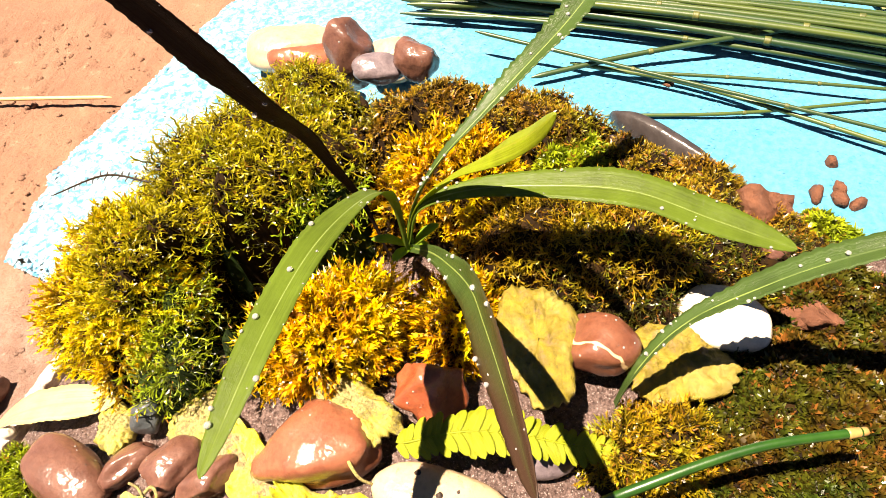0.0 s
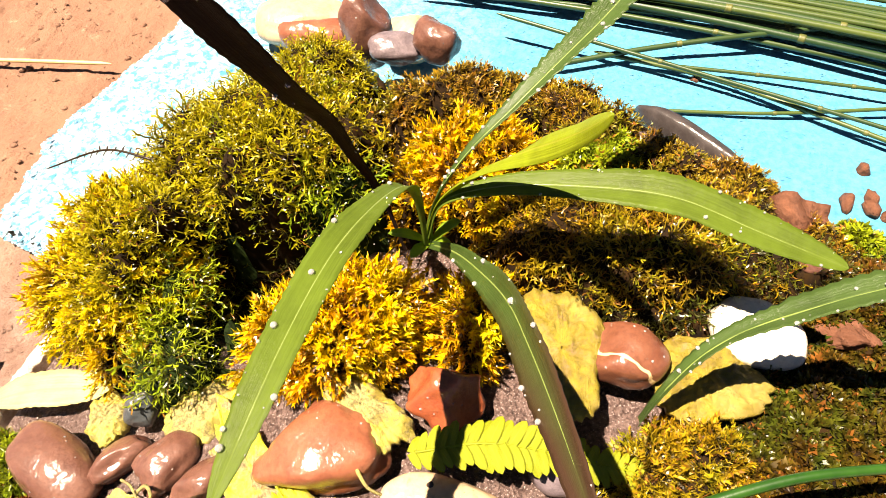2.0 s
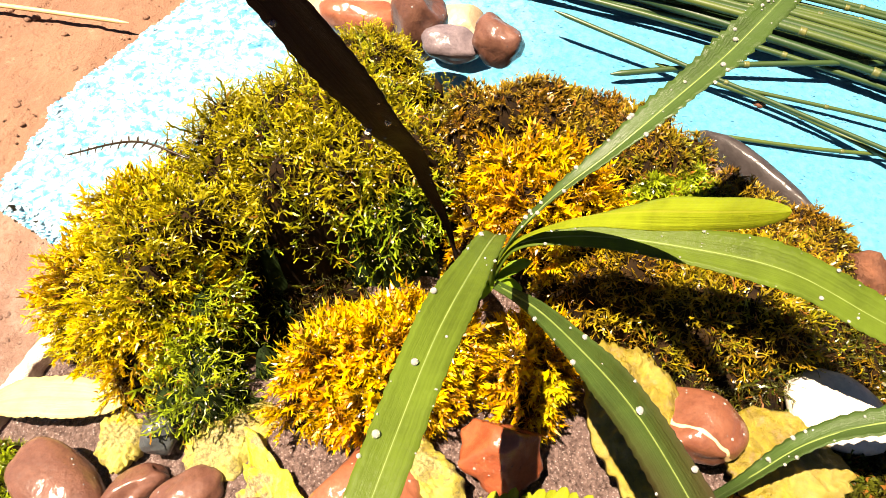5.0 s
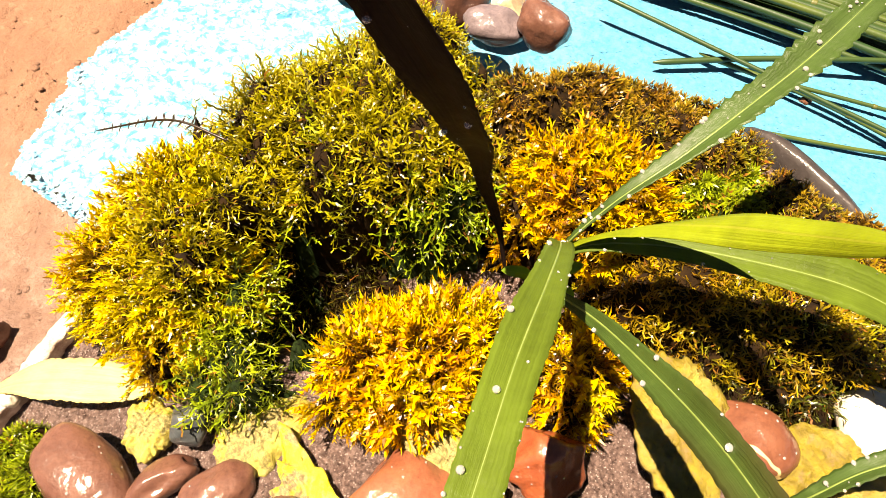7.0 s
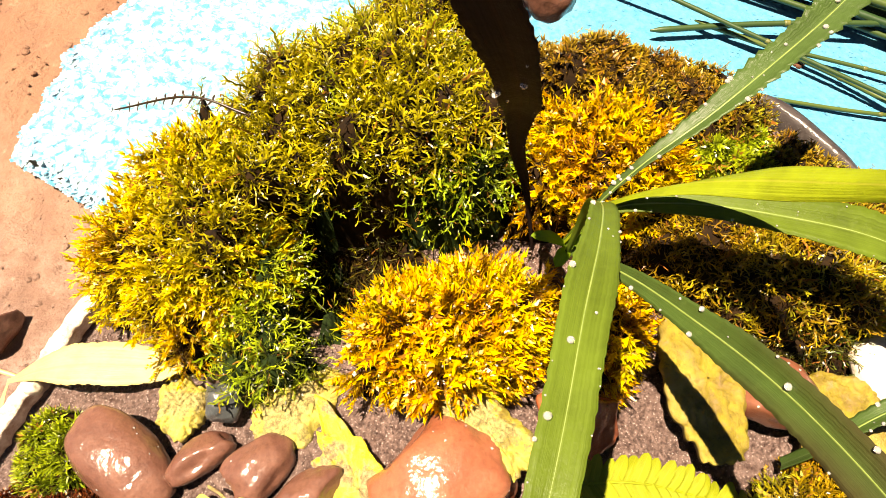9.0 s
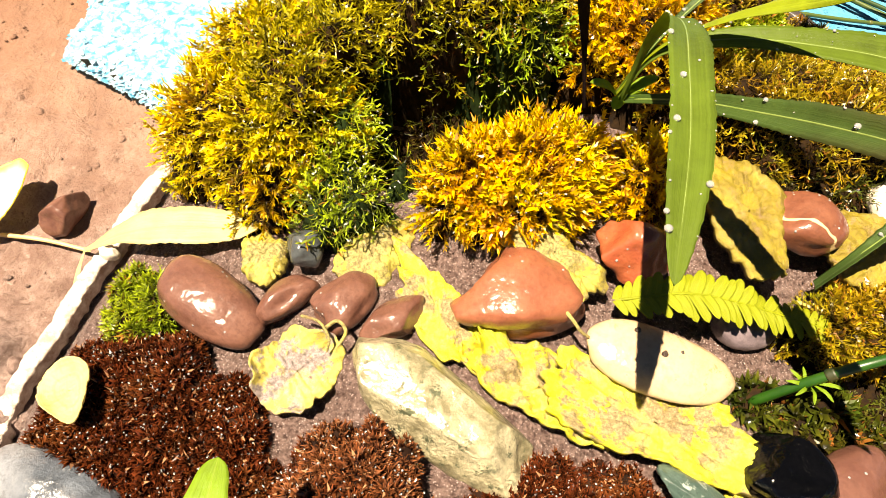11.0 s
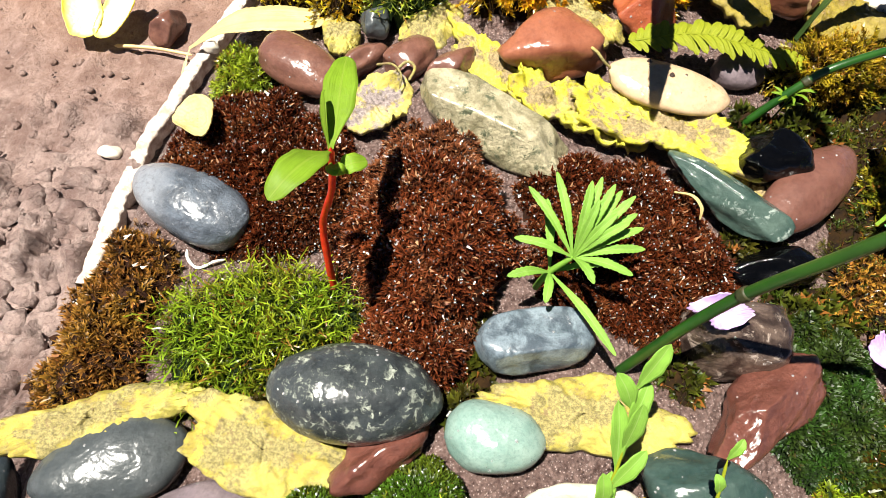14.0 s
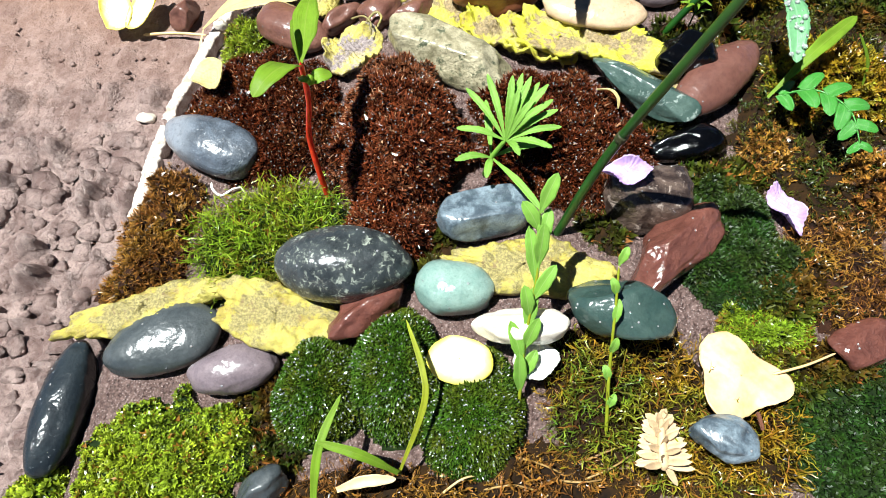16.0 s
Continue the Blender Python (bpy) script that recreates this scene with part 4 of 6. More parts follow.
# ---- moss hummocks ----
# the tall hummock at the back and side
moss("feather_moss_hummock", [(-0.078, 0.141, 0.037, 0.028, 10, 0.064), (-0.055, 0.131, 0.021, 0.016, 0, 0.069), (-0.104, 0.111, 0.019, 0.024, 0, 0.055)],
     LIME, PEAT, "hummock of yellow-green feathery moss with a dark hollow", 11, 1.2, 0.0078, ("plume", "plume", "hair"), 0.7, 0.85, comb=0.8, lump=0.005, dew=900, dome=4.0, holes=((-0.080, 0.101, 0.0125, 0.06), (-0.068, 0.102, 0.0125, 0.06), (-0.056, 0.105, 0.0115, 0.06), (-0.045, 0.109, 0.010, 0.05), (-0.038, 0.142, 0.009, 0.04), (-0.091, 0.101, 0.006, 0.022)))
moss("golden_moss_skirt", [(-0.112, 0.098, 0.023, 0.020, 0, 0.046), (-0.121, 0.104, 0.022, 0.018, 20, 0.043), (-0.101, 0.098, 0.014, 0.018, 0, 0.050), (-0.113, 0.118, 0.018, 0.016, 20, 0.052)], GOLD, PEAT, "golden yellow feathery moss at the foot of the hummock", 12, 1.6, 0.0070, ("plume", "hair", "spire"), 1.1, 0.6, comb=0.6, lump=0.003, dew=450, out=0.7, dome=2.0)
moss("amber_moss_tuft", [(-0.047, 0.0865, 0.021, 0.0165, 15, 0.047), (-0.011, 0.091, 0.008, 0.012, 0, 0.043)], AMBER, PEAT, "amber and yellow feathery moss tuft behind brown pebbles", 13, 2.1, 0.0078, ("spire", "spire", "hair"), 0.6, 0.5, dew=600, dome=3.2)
# thready moss, its dark colour also painting the shade on the hollow floor
moss("hollow_moss", [(-0.070, 0.104, 0.022, 0.014, 0, 0.012)], MIXED, PEAT, "brown thready moss in the hollow, its shade put into the colour", 64, 0.5, 0.008, ("hair",), 0.6, 0.8)
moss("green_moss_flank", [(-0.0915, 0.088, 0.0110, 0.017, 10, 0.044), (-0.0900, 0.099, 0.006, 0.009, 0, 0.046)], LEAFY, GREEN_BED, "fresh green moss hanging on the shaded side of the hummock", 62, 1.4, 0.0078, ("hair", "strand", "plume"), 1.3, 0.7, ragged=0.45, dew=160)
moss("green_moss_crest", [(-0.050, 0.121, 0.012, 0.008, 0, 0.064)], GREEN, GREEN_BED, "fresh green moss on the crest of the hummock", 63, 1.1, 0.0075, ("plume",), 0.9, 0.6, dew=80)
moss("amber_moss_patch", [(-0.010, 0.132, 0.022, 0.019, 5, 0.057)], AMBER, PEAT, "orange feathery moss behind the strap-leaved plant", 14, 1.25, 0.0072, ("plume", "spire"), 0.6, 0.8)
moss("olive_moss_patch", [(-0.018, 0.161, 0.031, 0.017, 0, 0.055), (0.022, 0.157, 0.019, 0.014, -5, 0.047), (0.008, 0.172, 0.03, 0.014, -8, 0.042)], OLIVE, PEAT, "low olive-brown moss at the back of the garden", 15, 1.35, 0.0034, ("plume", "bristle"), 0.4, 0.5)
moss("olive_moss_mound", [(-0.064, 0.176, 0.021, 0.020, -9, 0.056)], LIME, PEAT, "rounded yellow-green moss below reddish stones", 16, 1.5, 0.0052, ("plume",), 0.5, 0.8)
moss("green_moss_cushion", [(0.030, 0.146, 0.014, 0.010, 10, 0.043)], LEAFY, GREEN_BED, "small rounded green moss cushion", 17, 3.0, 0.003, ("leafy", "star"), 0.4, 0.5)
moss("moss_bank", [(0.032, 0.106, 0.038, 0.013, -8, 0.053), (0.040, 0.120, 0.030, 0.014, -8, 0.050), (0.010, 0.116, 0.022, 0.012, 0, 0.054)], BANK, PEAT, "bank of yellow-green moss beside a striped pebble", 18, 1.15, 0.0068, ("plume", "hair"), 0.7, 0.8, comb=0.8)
# shade under the bank's overhang is painted through the moss colour
moss("bank_shade_moss", [(0.037, 0.095, 0.028, 0.009, -4, 0.041), (0.072, 0.108, 0.016, 0.010, 0, 0.044)], SHADE_GREEN, PEAT, "green moss on the bank's shaded side, shade put into its colour", 19, 0.95, 0.006, ("plume", "hair"), 0.7, 0.6)
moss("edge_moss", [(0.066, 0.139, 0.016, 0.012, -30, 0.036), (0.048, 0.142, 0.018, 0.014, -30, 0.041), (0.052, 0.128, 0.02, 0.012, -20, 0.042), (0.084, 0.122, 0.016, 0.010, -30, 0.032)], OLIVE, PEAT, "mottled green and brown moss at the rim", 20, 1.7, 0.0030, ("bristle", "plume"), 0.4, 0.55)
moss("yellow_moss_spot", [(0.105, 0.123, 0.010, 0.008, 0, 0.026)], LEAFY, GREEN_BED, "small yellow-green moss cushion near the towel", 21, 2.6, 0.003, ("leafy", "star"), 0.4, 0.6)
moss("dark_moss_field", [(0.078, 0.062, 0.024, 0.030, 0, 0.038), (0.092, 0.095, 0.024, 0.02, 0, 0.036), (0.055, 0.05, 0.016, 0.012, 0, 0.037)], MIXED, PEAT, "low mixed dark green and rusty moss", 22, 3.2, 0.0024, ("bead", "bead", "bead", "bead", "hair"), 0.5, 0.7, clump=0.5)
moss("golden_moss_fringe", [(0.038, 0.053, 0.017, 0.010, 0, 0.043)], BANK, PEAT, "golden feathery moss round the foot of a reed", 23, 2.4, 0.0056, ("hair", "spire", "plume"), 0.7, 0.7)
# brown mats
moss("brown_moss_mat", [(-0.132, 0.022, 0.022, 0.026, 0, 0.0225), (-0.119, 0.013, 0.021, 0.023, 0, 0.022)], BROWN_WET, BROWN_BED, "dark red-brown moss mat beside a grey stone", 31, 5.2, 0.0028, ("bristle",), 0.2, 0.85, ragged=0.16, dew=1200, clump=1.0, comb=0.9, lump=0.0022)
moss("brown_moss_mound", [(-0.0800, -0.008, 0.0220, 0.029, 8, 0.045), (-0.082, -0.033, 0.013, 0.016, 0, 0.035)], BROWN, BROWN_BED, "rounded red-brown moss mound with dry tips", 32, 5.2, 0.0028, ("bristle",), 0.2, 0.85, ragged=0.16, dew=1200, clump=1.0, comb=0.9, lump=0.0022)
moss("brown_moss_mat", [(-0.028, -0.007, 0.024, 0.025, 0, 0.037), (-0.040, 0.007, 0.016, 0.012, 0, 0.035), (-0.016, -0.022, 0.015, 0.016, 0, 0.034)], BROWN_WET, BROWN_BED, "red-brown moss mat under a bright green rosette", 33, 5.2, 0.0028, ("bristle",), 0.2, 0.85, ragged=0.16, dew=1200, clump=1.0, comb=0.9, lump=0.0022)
moss("rusty_moss_mat", [(-0.1625, -0.029, 0.0155, 0.027, -14, 0.015)], RUST, BROWN_BED, "brown and olive moss mat next to the clay", 34, 2.1, 0.0034, ("bristle", "plume"), 0.5, 0.5)
moss("small_moss_patch", [(-0.138, 0.054, 0.010, 0.010, 0, 0.020)], LEAFY, PEAT, "small olive moss patch beside a mauve pebble", 35, 3.2, 0.003, ("star", "plume"), 0.4, 0.5)
# fresh green
moss("grassy_moss", [(-0.121, -0.029, 0.025, 0.018, 4, 0.020)], GREEN, GREEN_BED, "bright green hairy moss beneath a red-stemmed seedling", 41, 1.4, 0.0110, ("strand", "strand", "hair"), 0.8, 0.8)
moss("velvet_moss_cushion", [(-0.101, -0.0805, 0.0138, 0.0155, 0, 0.029)], VELVET, GREEN_BED, "dark green velvety moss cushion", 42, 9.0, 0.0014, ("bead",), 0.3, 0.28, ragged=0.1, lump=0.0008, dome=1.7, dew=450, clump=0.3)
moss("velvet_moss_cushion", [(-0.0785, -0.079, 0.0140, 0.0172, 0, 0.036)], VELVET, GREEN_BED, "dark green velvety moss cushion under a yellow petal", 43, 9.0, 0.0014, ("bead",), 0.3, 0.28, ragged=0.1, lump=0.0008, dome=1.7, dew=450, clump=0.3)
moss("velvet_moss_cushion", [(-0.059, -0.092, 0.0145, 0.0135, 0, 0.034), (-0.057, -0.080, 0.008, 0.008, 0, 0.032)], VELVET, GREEN_BED, "dark green velvety moss cushion beside a white petal", 44, 9.0, 0.0014, ("bead",), 0.3, 0.28, ragged=0.1, lump=0.0008, dome=1.7, dew=450, clump=0.3)
moss("leafy_moss_cushion", [(-0.143, -0.097, 0.024, 0.016, 0, 0.016), (-0.150, -0.108, 0.02, 0.014, 0, 0.012)], LEAFY, GREEN_BED, "bright yellow-green leafy moss beside dark pebbles", 45, 4.4, 0.0023, ("leafy",), 0.5, 0.5, clump=1.0)
# low moss added over bare grit, coloured as the shade in the gaps
moss("dark_filler_moss", [(-0.116, -0.090, 0.011, 0.016, 0, 0.010), (-0.118, -0.052, 0.010, 0.006, 0, 0.018)], MIXED, PEAT, "low moss coloured as the shade in the gap between cushions", 65, 1.6, 0.0036, ("plume", "grain"), 0.4, 0.6)
moss("dark_filler_moss", [(0.030, 0.031, 0.012, 0.012, 0, 0.034), (0.016, 0.034, 0.008, 0.006, 0, 0.031)], SHADE_GREEN, PEAT, "low moss round the foot of a green reed, darkened for shade", 67, 1.4, 0.004, ("plume", "grain"), 0.4, 0.6)
moss("dark_filler_moss", [(0.018, -0.024, 0.014, 0.008, 0, 0.030)], SHADE_GREEN, PEAT, "low green moss beside a black stone, darkened for shade", 68, 1.6, 0.0036, ("plume", "grain"), 0.4, 0.6)
moss("dark_filler_moss", [(-0.0205, -0.037, 0.007, 0.006, 0, 0.030)], SHADE_GREEN, PEAT, "low moss coloured as the shade between a brown mat and quartz", 69, 1.8, 0.003, ("plume", "grain"), 0.4, 0.6)
moss("dark_filler_moss", [(-0.0665, -0.0330, 0.0065, 0.013, 0, 0.024), (-0.0715, -0.0460, 0.0045, 0.008, 10, 0.024)], SHADE_GREEN, PEAT, "low moss coloured as the shade in the gap beside the brown mound", 70, 1.6, 0.003, ("hair", "bead"), 0.4, 0.6)
moss("dark_filler_moss", [(0.0070, -0.0045, 0.011, 0.0055, -10, 0.031), (-0.0165, -0.0400, 0.0055, 0.0075, 0, 0.029)], SHADE_GREEN, PEAT, "dark green moss between glossy wet stones, shade put into its colour", 71, 1.8, 0.003, ("hair", "bead"), 0.4, 0.6)
moss("leafy_moss_spot", [(-0.183, -0.103, 0.009, 0.006, 0, 0.005)], LEAFY, GREEN_BED, "small yellow-green moss tuft on the clay", 46, 2.4, 0.003, ("leafy",), 0.5, 0.4, clump=0.55)
moss("dark_green_moss", [(0.015, -0.045, 0.0155, 0.022, 0, 0.035)], VELVET_DEEP, GREEN_BED, "dark green moss mound beside a red stone", 47, 7.0, 0.0017, ("bead",), 0.4, 0.35, clump=0.55)
moss("wispy_moss", [(-0.018, -0.086, 0.024, 0.018, 0, 0.029), (0.002, -0.10, 0.022, 0.014, 0, 0.024)], WISPY, PEAT, "wispy green and orange moss round small sprouts", 48, 1.0, 0.0095, ("strand", "hair"), 0.6, 0.8)
# slope moss coloured darker in place of the shade over it
moss("green_moss_slope", [(0.047, -0.010, 0.022, 0.034, 0, 0.034), (0.056, 0.02, 0.026, 0.03, 0, 0.036)], SHADE_GREEN, PEAT, "mixed green moss slope beside the brown pebble, darkened for shade", 49, 0.62, 0.0050, ("plume",), 0.5, 0.8)
moss("yellow_green_moss_tuft", [(0.056, 0.008, 0.017, 0.016, 0, 0.040)], BANK, PEAT, "yellow-green feathery moss tuft on the slope", 60, 1.7, 0.006, ("plume", "spire"), 0.6, 0.8)
moss("rusty_moss_tuft", [(0.033, -0.017, 0.007, 0.010, 0, 0.034), (0.062, -0.030, 0.010, 0.012, 0, 0.036)], RUST, BROWN_BED, "small rusty moss tuft on the slope", 61, 1.8, 0.0055, ("spire", "plume"), 0.6, 0.7)
moss("rusty_moss_slope", [(0.044, -0.055, 0.016, 0.020, 0, 0.026)], RUST, BROWN_BED, "rusty orange moss next to lilac petals", 50, 1.1, 0.0055, ("hair", "plume"), 0.5, 0.7)
moss("low_green_moss", [(0.037, -0.098, 0.018, 0.019, 0, 0.020), (0.062, -0.09, 0.018, 0.03, 0, 0.022)], VELVET_DEEP, GREEN_BED, "low dark green moss near the dry leaf", 51, 2.8, 0.0019, ("bead",), 0.4, 0.4)
moss("dark_filler_moss", [(0.028, -0.058, 0.015, 0.014, 0, 0.024), (0.030, -0.080, 0.014, 0.010, 0, 0.022)], MIXED, PEAT, "dark low moss round a yellow-green moss ball", 66, 1.8, 0.0036, ("plume", "grain"), 0.4, 0.6)
moss("yellow_green_moss_ball", [(0.017, -0.067, 0.007, 0.008, 0, 0.028), (0.027, -0.071, 0.0075, 0.008, 0, 0.028), (0.023, -0.080, 0.006, 0.006, 0, 0.026)], GREEN, GREEN_BED, "soft yellow-green moss ball by a dry leaf", 52, 4.0, 0.0024, ("leafy", "star"), 0.3, 0.4, clump=0.55)
moss("bottom_moss", [(-0.046, -0.110, 0.034, 0.013, 0, 0.019), (-0.09, -0.114, 0.022, 0.013, 0, 0.014)], RUST, PEAT, "brown thready moss at the front of the garden", 53, 0.75, 0.006, ("hair", "plume"), 0.6, 0.9)

# ---- pebbles ----
MAUVE_BROWN = stone_material("mauve_brown_stone", (0.09, 0.036, 0.025), (0.15, 0.068, 0.047), 90, 0.16)
RED_BROWN = stone_material("red_brown_stone", (0.17, 0.052, 0.026), (0.245, 0.088, 0.046), 70, 0.16)
PINK_BROWN = stone_material("pinkish_brown_stone", (0.09, 0.036, 0.026), (0.125, 0.055, 0.04), 80, 0.12)
DARK_RED = stone_material("dark_red_wet_stone", (0.072, 0.0216, 0.0144), (0.137, 0.0475, 0.0317), 150, 0.12, grain=0.0012)
BRICK = stone_material("brick_red_stone", (0.21, 0.045, 0.018), (0.29, 0.078, 0.032), 110, 0.18)
SPECKLED = stone_material("pale_green_speckled_stone", (0.17, 0.15, 0.085), (0.4, 0.355, 0.23), 130, 0.25, (0.07, 0.08, 0.045), 420, speck_size=0.36, mottle=(0.4, 0.58), grain=0.002)
CREAM = stone_material("cream_stone", (0.37, 0.255, 0.15), (0.46, 0.335, 0.215), 60, 0.3, (0.3, 0.17, 0.08), 160, speck_size=0.1)
STRIPED = stone_material("striped_brown_stone", (0.12, 0.038, 0.02), (0.175, 0.066, 0.036), 80, 0.16, vein=(-0.0042, 0.12, 0.00042, (0.6, 0.42, 0.22)))
BLACK = stone_material("black_wet_stone", (0.0007, 0.0007, 0.0007), (0.0016, 0.0016, 0.002), 80, 0.02, shine=0.0, coat=0.7)
JADE = stone_material("jade_green_stone", (0.022, 0.046, 0.038), (0.06, 0.092, 0.076), 120, 0.1, (0.24, 0.28, 0.25), 300)
# the paler end stands in for a white glare on this stone
GREY_BLUE = stone_material("blue_grey_stone", (0.028, 0.036, 0.048), (0.1, 0.12, 0.15), 170, 0.4, (0.3, 0.32, 0.34), 700, shine=1.0, coat=1.0, speck_size=0.2, grain=0.001, dry=((0.17, 0.185, 0.21), -0.006, 0.004))
SLATE = stone_material("slate_grey_stone", (0.028, 0.034, 0.036), (0.055, 0.062, 0.064), 90, 0.4, coat=1.0)
NIGHT = stone_material("blue_black_stone", (0.006, 0.009, 0.012), (0.016, 0.022, 0.026), 90, 0.16, (0.1, 0.11, 0.12), 500, speck_size=0.12, shine=0.3)
DARK_SPECK = stone_material("dark_speckled_stone", (0.01, 0.013, 0.015), (0.04, 0.047, 0.048), 160, 0.16, (0.26, 0.28, 0.23), 460, speck_size=0.36)
BLUEGREY_WET = stone_material("wet_blue_grey_stone", (0.035, 0.05, 0.065), (0.15, 0.19, 0.22), 200, 0.3, mottle=(0.4, 0.6), shine=1.0, coat=1.0)
PALE_GREEN = stone_material("pale_green_stone", (0.13, 0.21, 0.18), (0.21, 0.29, 0.25), 130, 0.2, (0.09, 0.15, 0.13), 900, speck_size=0.12)
MAUVE = stone_material("mauve_grey_stone", (0.11, 0.085, 0.095), (0.18, 0.14, 0.15), 120, 0.22)
DEEP_GREEN = stone_material("deep_green_stone", (0.016, 0.036, 0.031), (0.04, 0.066, 0.055), 90, 0.12, (0.01, 0.02, 0.02), 900, speck_size=0.14)
WHITE_STONE = stone_material("white_stone", (0.56, 0.5, 0.4), (0.68, 0.63, 0.54), 70, 0.4, (0.4, 0.3, 0.22), 240, speck_size=0.08)
RIM = stone_material("dark_rim_stone", (0.022, 0.017, 0.016), (0.05, 0.04, 0.038), 70, 0.3)
QUARTZ = stone_material("brown_quartz", (0.02, 0.011, 0.008), (0.1, 0.068, 0.052), 160, 0.06, (0.3, 0.24, 0.2), 260, coat=1.0, mottle=(0.42, 0.58), grain=0.0012)

PEB = "pebbles of the moss garden"
stone("pebble", (-0.1185, 0.0520, 0.0215), (0.0150, 0.0082, 0.0066), -32, MAUVE_BROWN, "oval mauve-brown wet pebble on a brown moss mat", 1, 0.92, 0, 0.1, 0.051, group=PEB, drops=8)
stone("pebble", (-0.1002, 0.0545, 0.0240), (0.0092, 0.0042, 0.0050), 49, MAUVE_BROWN, "small pointed mauve-brown stone", 2, 0.9, 5, -0.2, 0.08, group=PEB)
stone("pebble", (-0.0858, 0.0525, 0.0270), (0.0094, 0.0062, 0.0058), 49, MAUVE_BROWN, "rounded brown wet pebble", 3, 0.9, 2, 0.12, 0.085, group=PEB, drops=4)
stone("pebble", (-0.0738, 0.0475, 0.0300), (0.0092, 0.0048, 0.0052), 38, MAUVE_BROWN, "brown-grey wet pebble against a speckled stone", 4, 0.9, 3, -0.1, 0.102, group=PEB, drops=3)
stone("speckled_stone", (-0.0605, 0.0275, 0.0335), (0.0235, 0.0112, 0.0108), -37, SPECKLED, "large pale green speckled stone", 205, 0.8, 1, 0.08, 0.09, category="stone", group=PEB, tilt=(-6, 0), fine=5, flats=((0.0, 0.85, 0.45, 0.5), (-0.1, -0.25, 1.0, 0.58), (0.9, 0.1, 0.45, 0.72), (-0.8, 0.5, 0.3, 0.75), (0.2, -0.9, 0.35, 0.72)))
stone("pebble", (-0.0464, 0.0555, 0.0345), (0.0112, 0.0150, 0.0082), 100, RED_BROWN, "large triangular red-brown wet pebble on yellow lichen", 6, 0.82, 3, 0.36, 0.085, group=PEB, tilt=(-8, 0), drops=10)
stone("pebble", (-0.0172, 0.0685, 0.0370), (0.0103, 0.0088, 0.0078), 6, BRICK, "blocky brick-red wet pebble beside amber moss", 7, 0.8, 8, 0.0, 0.102, group=PEB, drops=8)
stone("pebble", (-0.0133, 0.0405, 0.0365), (0.0176, 0.0082, 0.0040), -15, CREAM, "flat cream oval pebble with dark specks", 8, 0.95, 0, 0.05, 0.034, group=PEB, drops=4)
stone("pebble", (0.0269, 0.0795, 0.0400), (0.0102, 0.0082, 0.0072), -18, STRIPED, "brown wet pebble with one cream stripe", 9, 0.9, 2, -0.05, 0.068, group=PEB, drops=14)
stone("pebble", (0.0116, 0.0530, 0.0320), (0.0078, 0.0060, 0.0048), 0, MAUVE, "mauve-grey pebble half under a fern", 10, 0.95, 0, 0, 0.068, group=PEB)
stone("pebble", (0.0130, 0.0190, 0.0370), (0.0102, 0.0078, 0.0070), 3, BLACK, "glossy black wet pebble", 11, 0.85, 5, 0.1, 0.102, group=PEB)
stone("pebble", (0.0229, 0.0115, 0.0340), (0.0186, 0.0080, 0.0062), 43, PINK_BROWN, "long smooth brown wet pebble", 12, 0.95, 0, 0.05, 0.051, group=PEB, bend=0.1, drops=4)
stone("pebble", (-0.0027, 0.0050, 0.0370), (0.0188, 0.0058, 0.0060), -39, JADE, "long jade-green wet stone", 13, 0.8, 3, -0.15, 0.09, group=PEB, fine=5, flats=((0.1, 0.5, 1.0, 0.55), (-0.2, -0.8, 0.7, 0.55), (0.8, -0.2, 0.6, 0.6), (0.35, -0.9, 0.2, 0.62)))
stone("pebble", (0.0092, -0.0125, 0.0320), (0.0118, 0.0056, 0.0055), 4, BLACK, "low black wet stone", 14, 0.85, 6, 0, 0.07, group=PEB)
stone("pebble", (-0.1438, 0.0055, 0.0150), (0.0188, 0.0098, 0.0080), -27, GREY_BLUE, "blue-grey oval stone at the rim of the garden", 15, 0.92, 0, -0.08, 0.051, group=PEB, drops=6)
stone("pebble", (-0.0981, 0.0665, 0.0270), (0.0052, 0.0045, 0.0045), -4, SLATE, "small dark grey glinting stone", 16, 0.8, 8, 0, 0.1, group=PEB)
stone("pebble", (-0.1713, 0.0845, 0.0015), (0.0078, 0.0038, 0.0065), 64, MAUVE_BROWN, "small dark wet stone on the clay", 17, 0.8, 7, 0.3, 0.09, group=PEB)
stone("pebble", (-0.0530, -0.0350, 0.0325), (0.0138, 0.0072, 0.0068), 8, BLUEGREY_WET, "blue-grey wet pebble under the green rosette", 18, 0.78, 0, 0, 0.07, group=PEB, drops=5, flats=((-0.1, 0.15, 1.0, 0.74), (0.0, -1.0, 0.35, 0.82)))
stone("pebble", (-0.0933, -0.0488, 0.0300), (0.0188, 0.0108, 0.0098), -3, DARK_SPECK, "large dark pebble with pale speckles", 19, 0.9, 0, -0.02, 0.043, group=PEB, drops=10)
stone("pebble", (-0.0621, -0.0570, 0.0300), (0.0108, 0.0078, 0.0068), -8, PALE_GREEN, "smooth pale green pebble", 20, 0.92, 0, 0.1, 0.043, group=PEB, drops=14)
stone("pebble", (-0.0870, -0.0617, 0.0260), (0.0112, 0.0050, 0.0050), 30, DARK_RED, "narrow red-brown rough stone", 21, 0.75, 7, 0, 0.16, group=PEB)
stone("pebble", (-0.1495, -0.0630, 0.0105), (0.0178, 0.0098, 0.0075), 19, SLATE, "slate-grey wet oval pebble on yellow lichen", 22, 0.92, 0, -0.12, 0.051, group=PEB, drops=8)
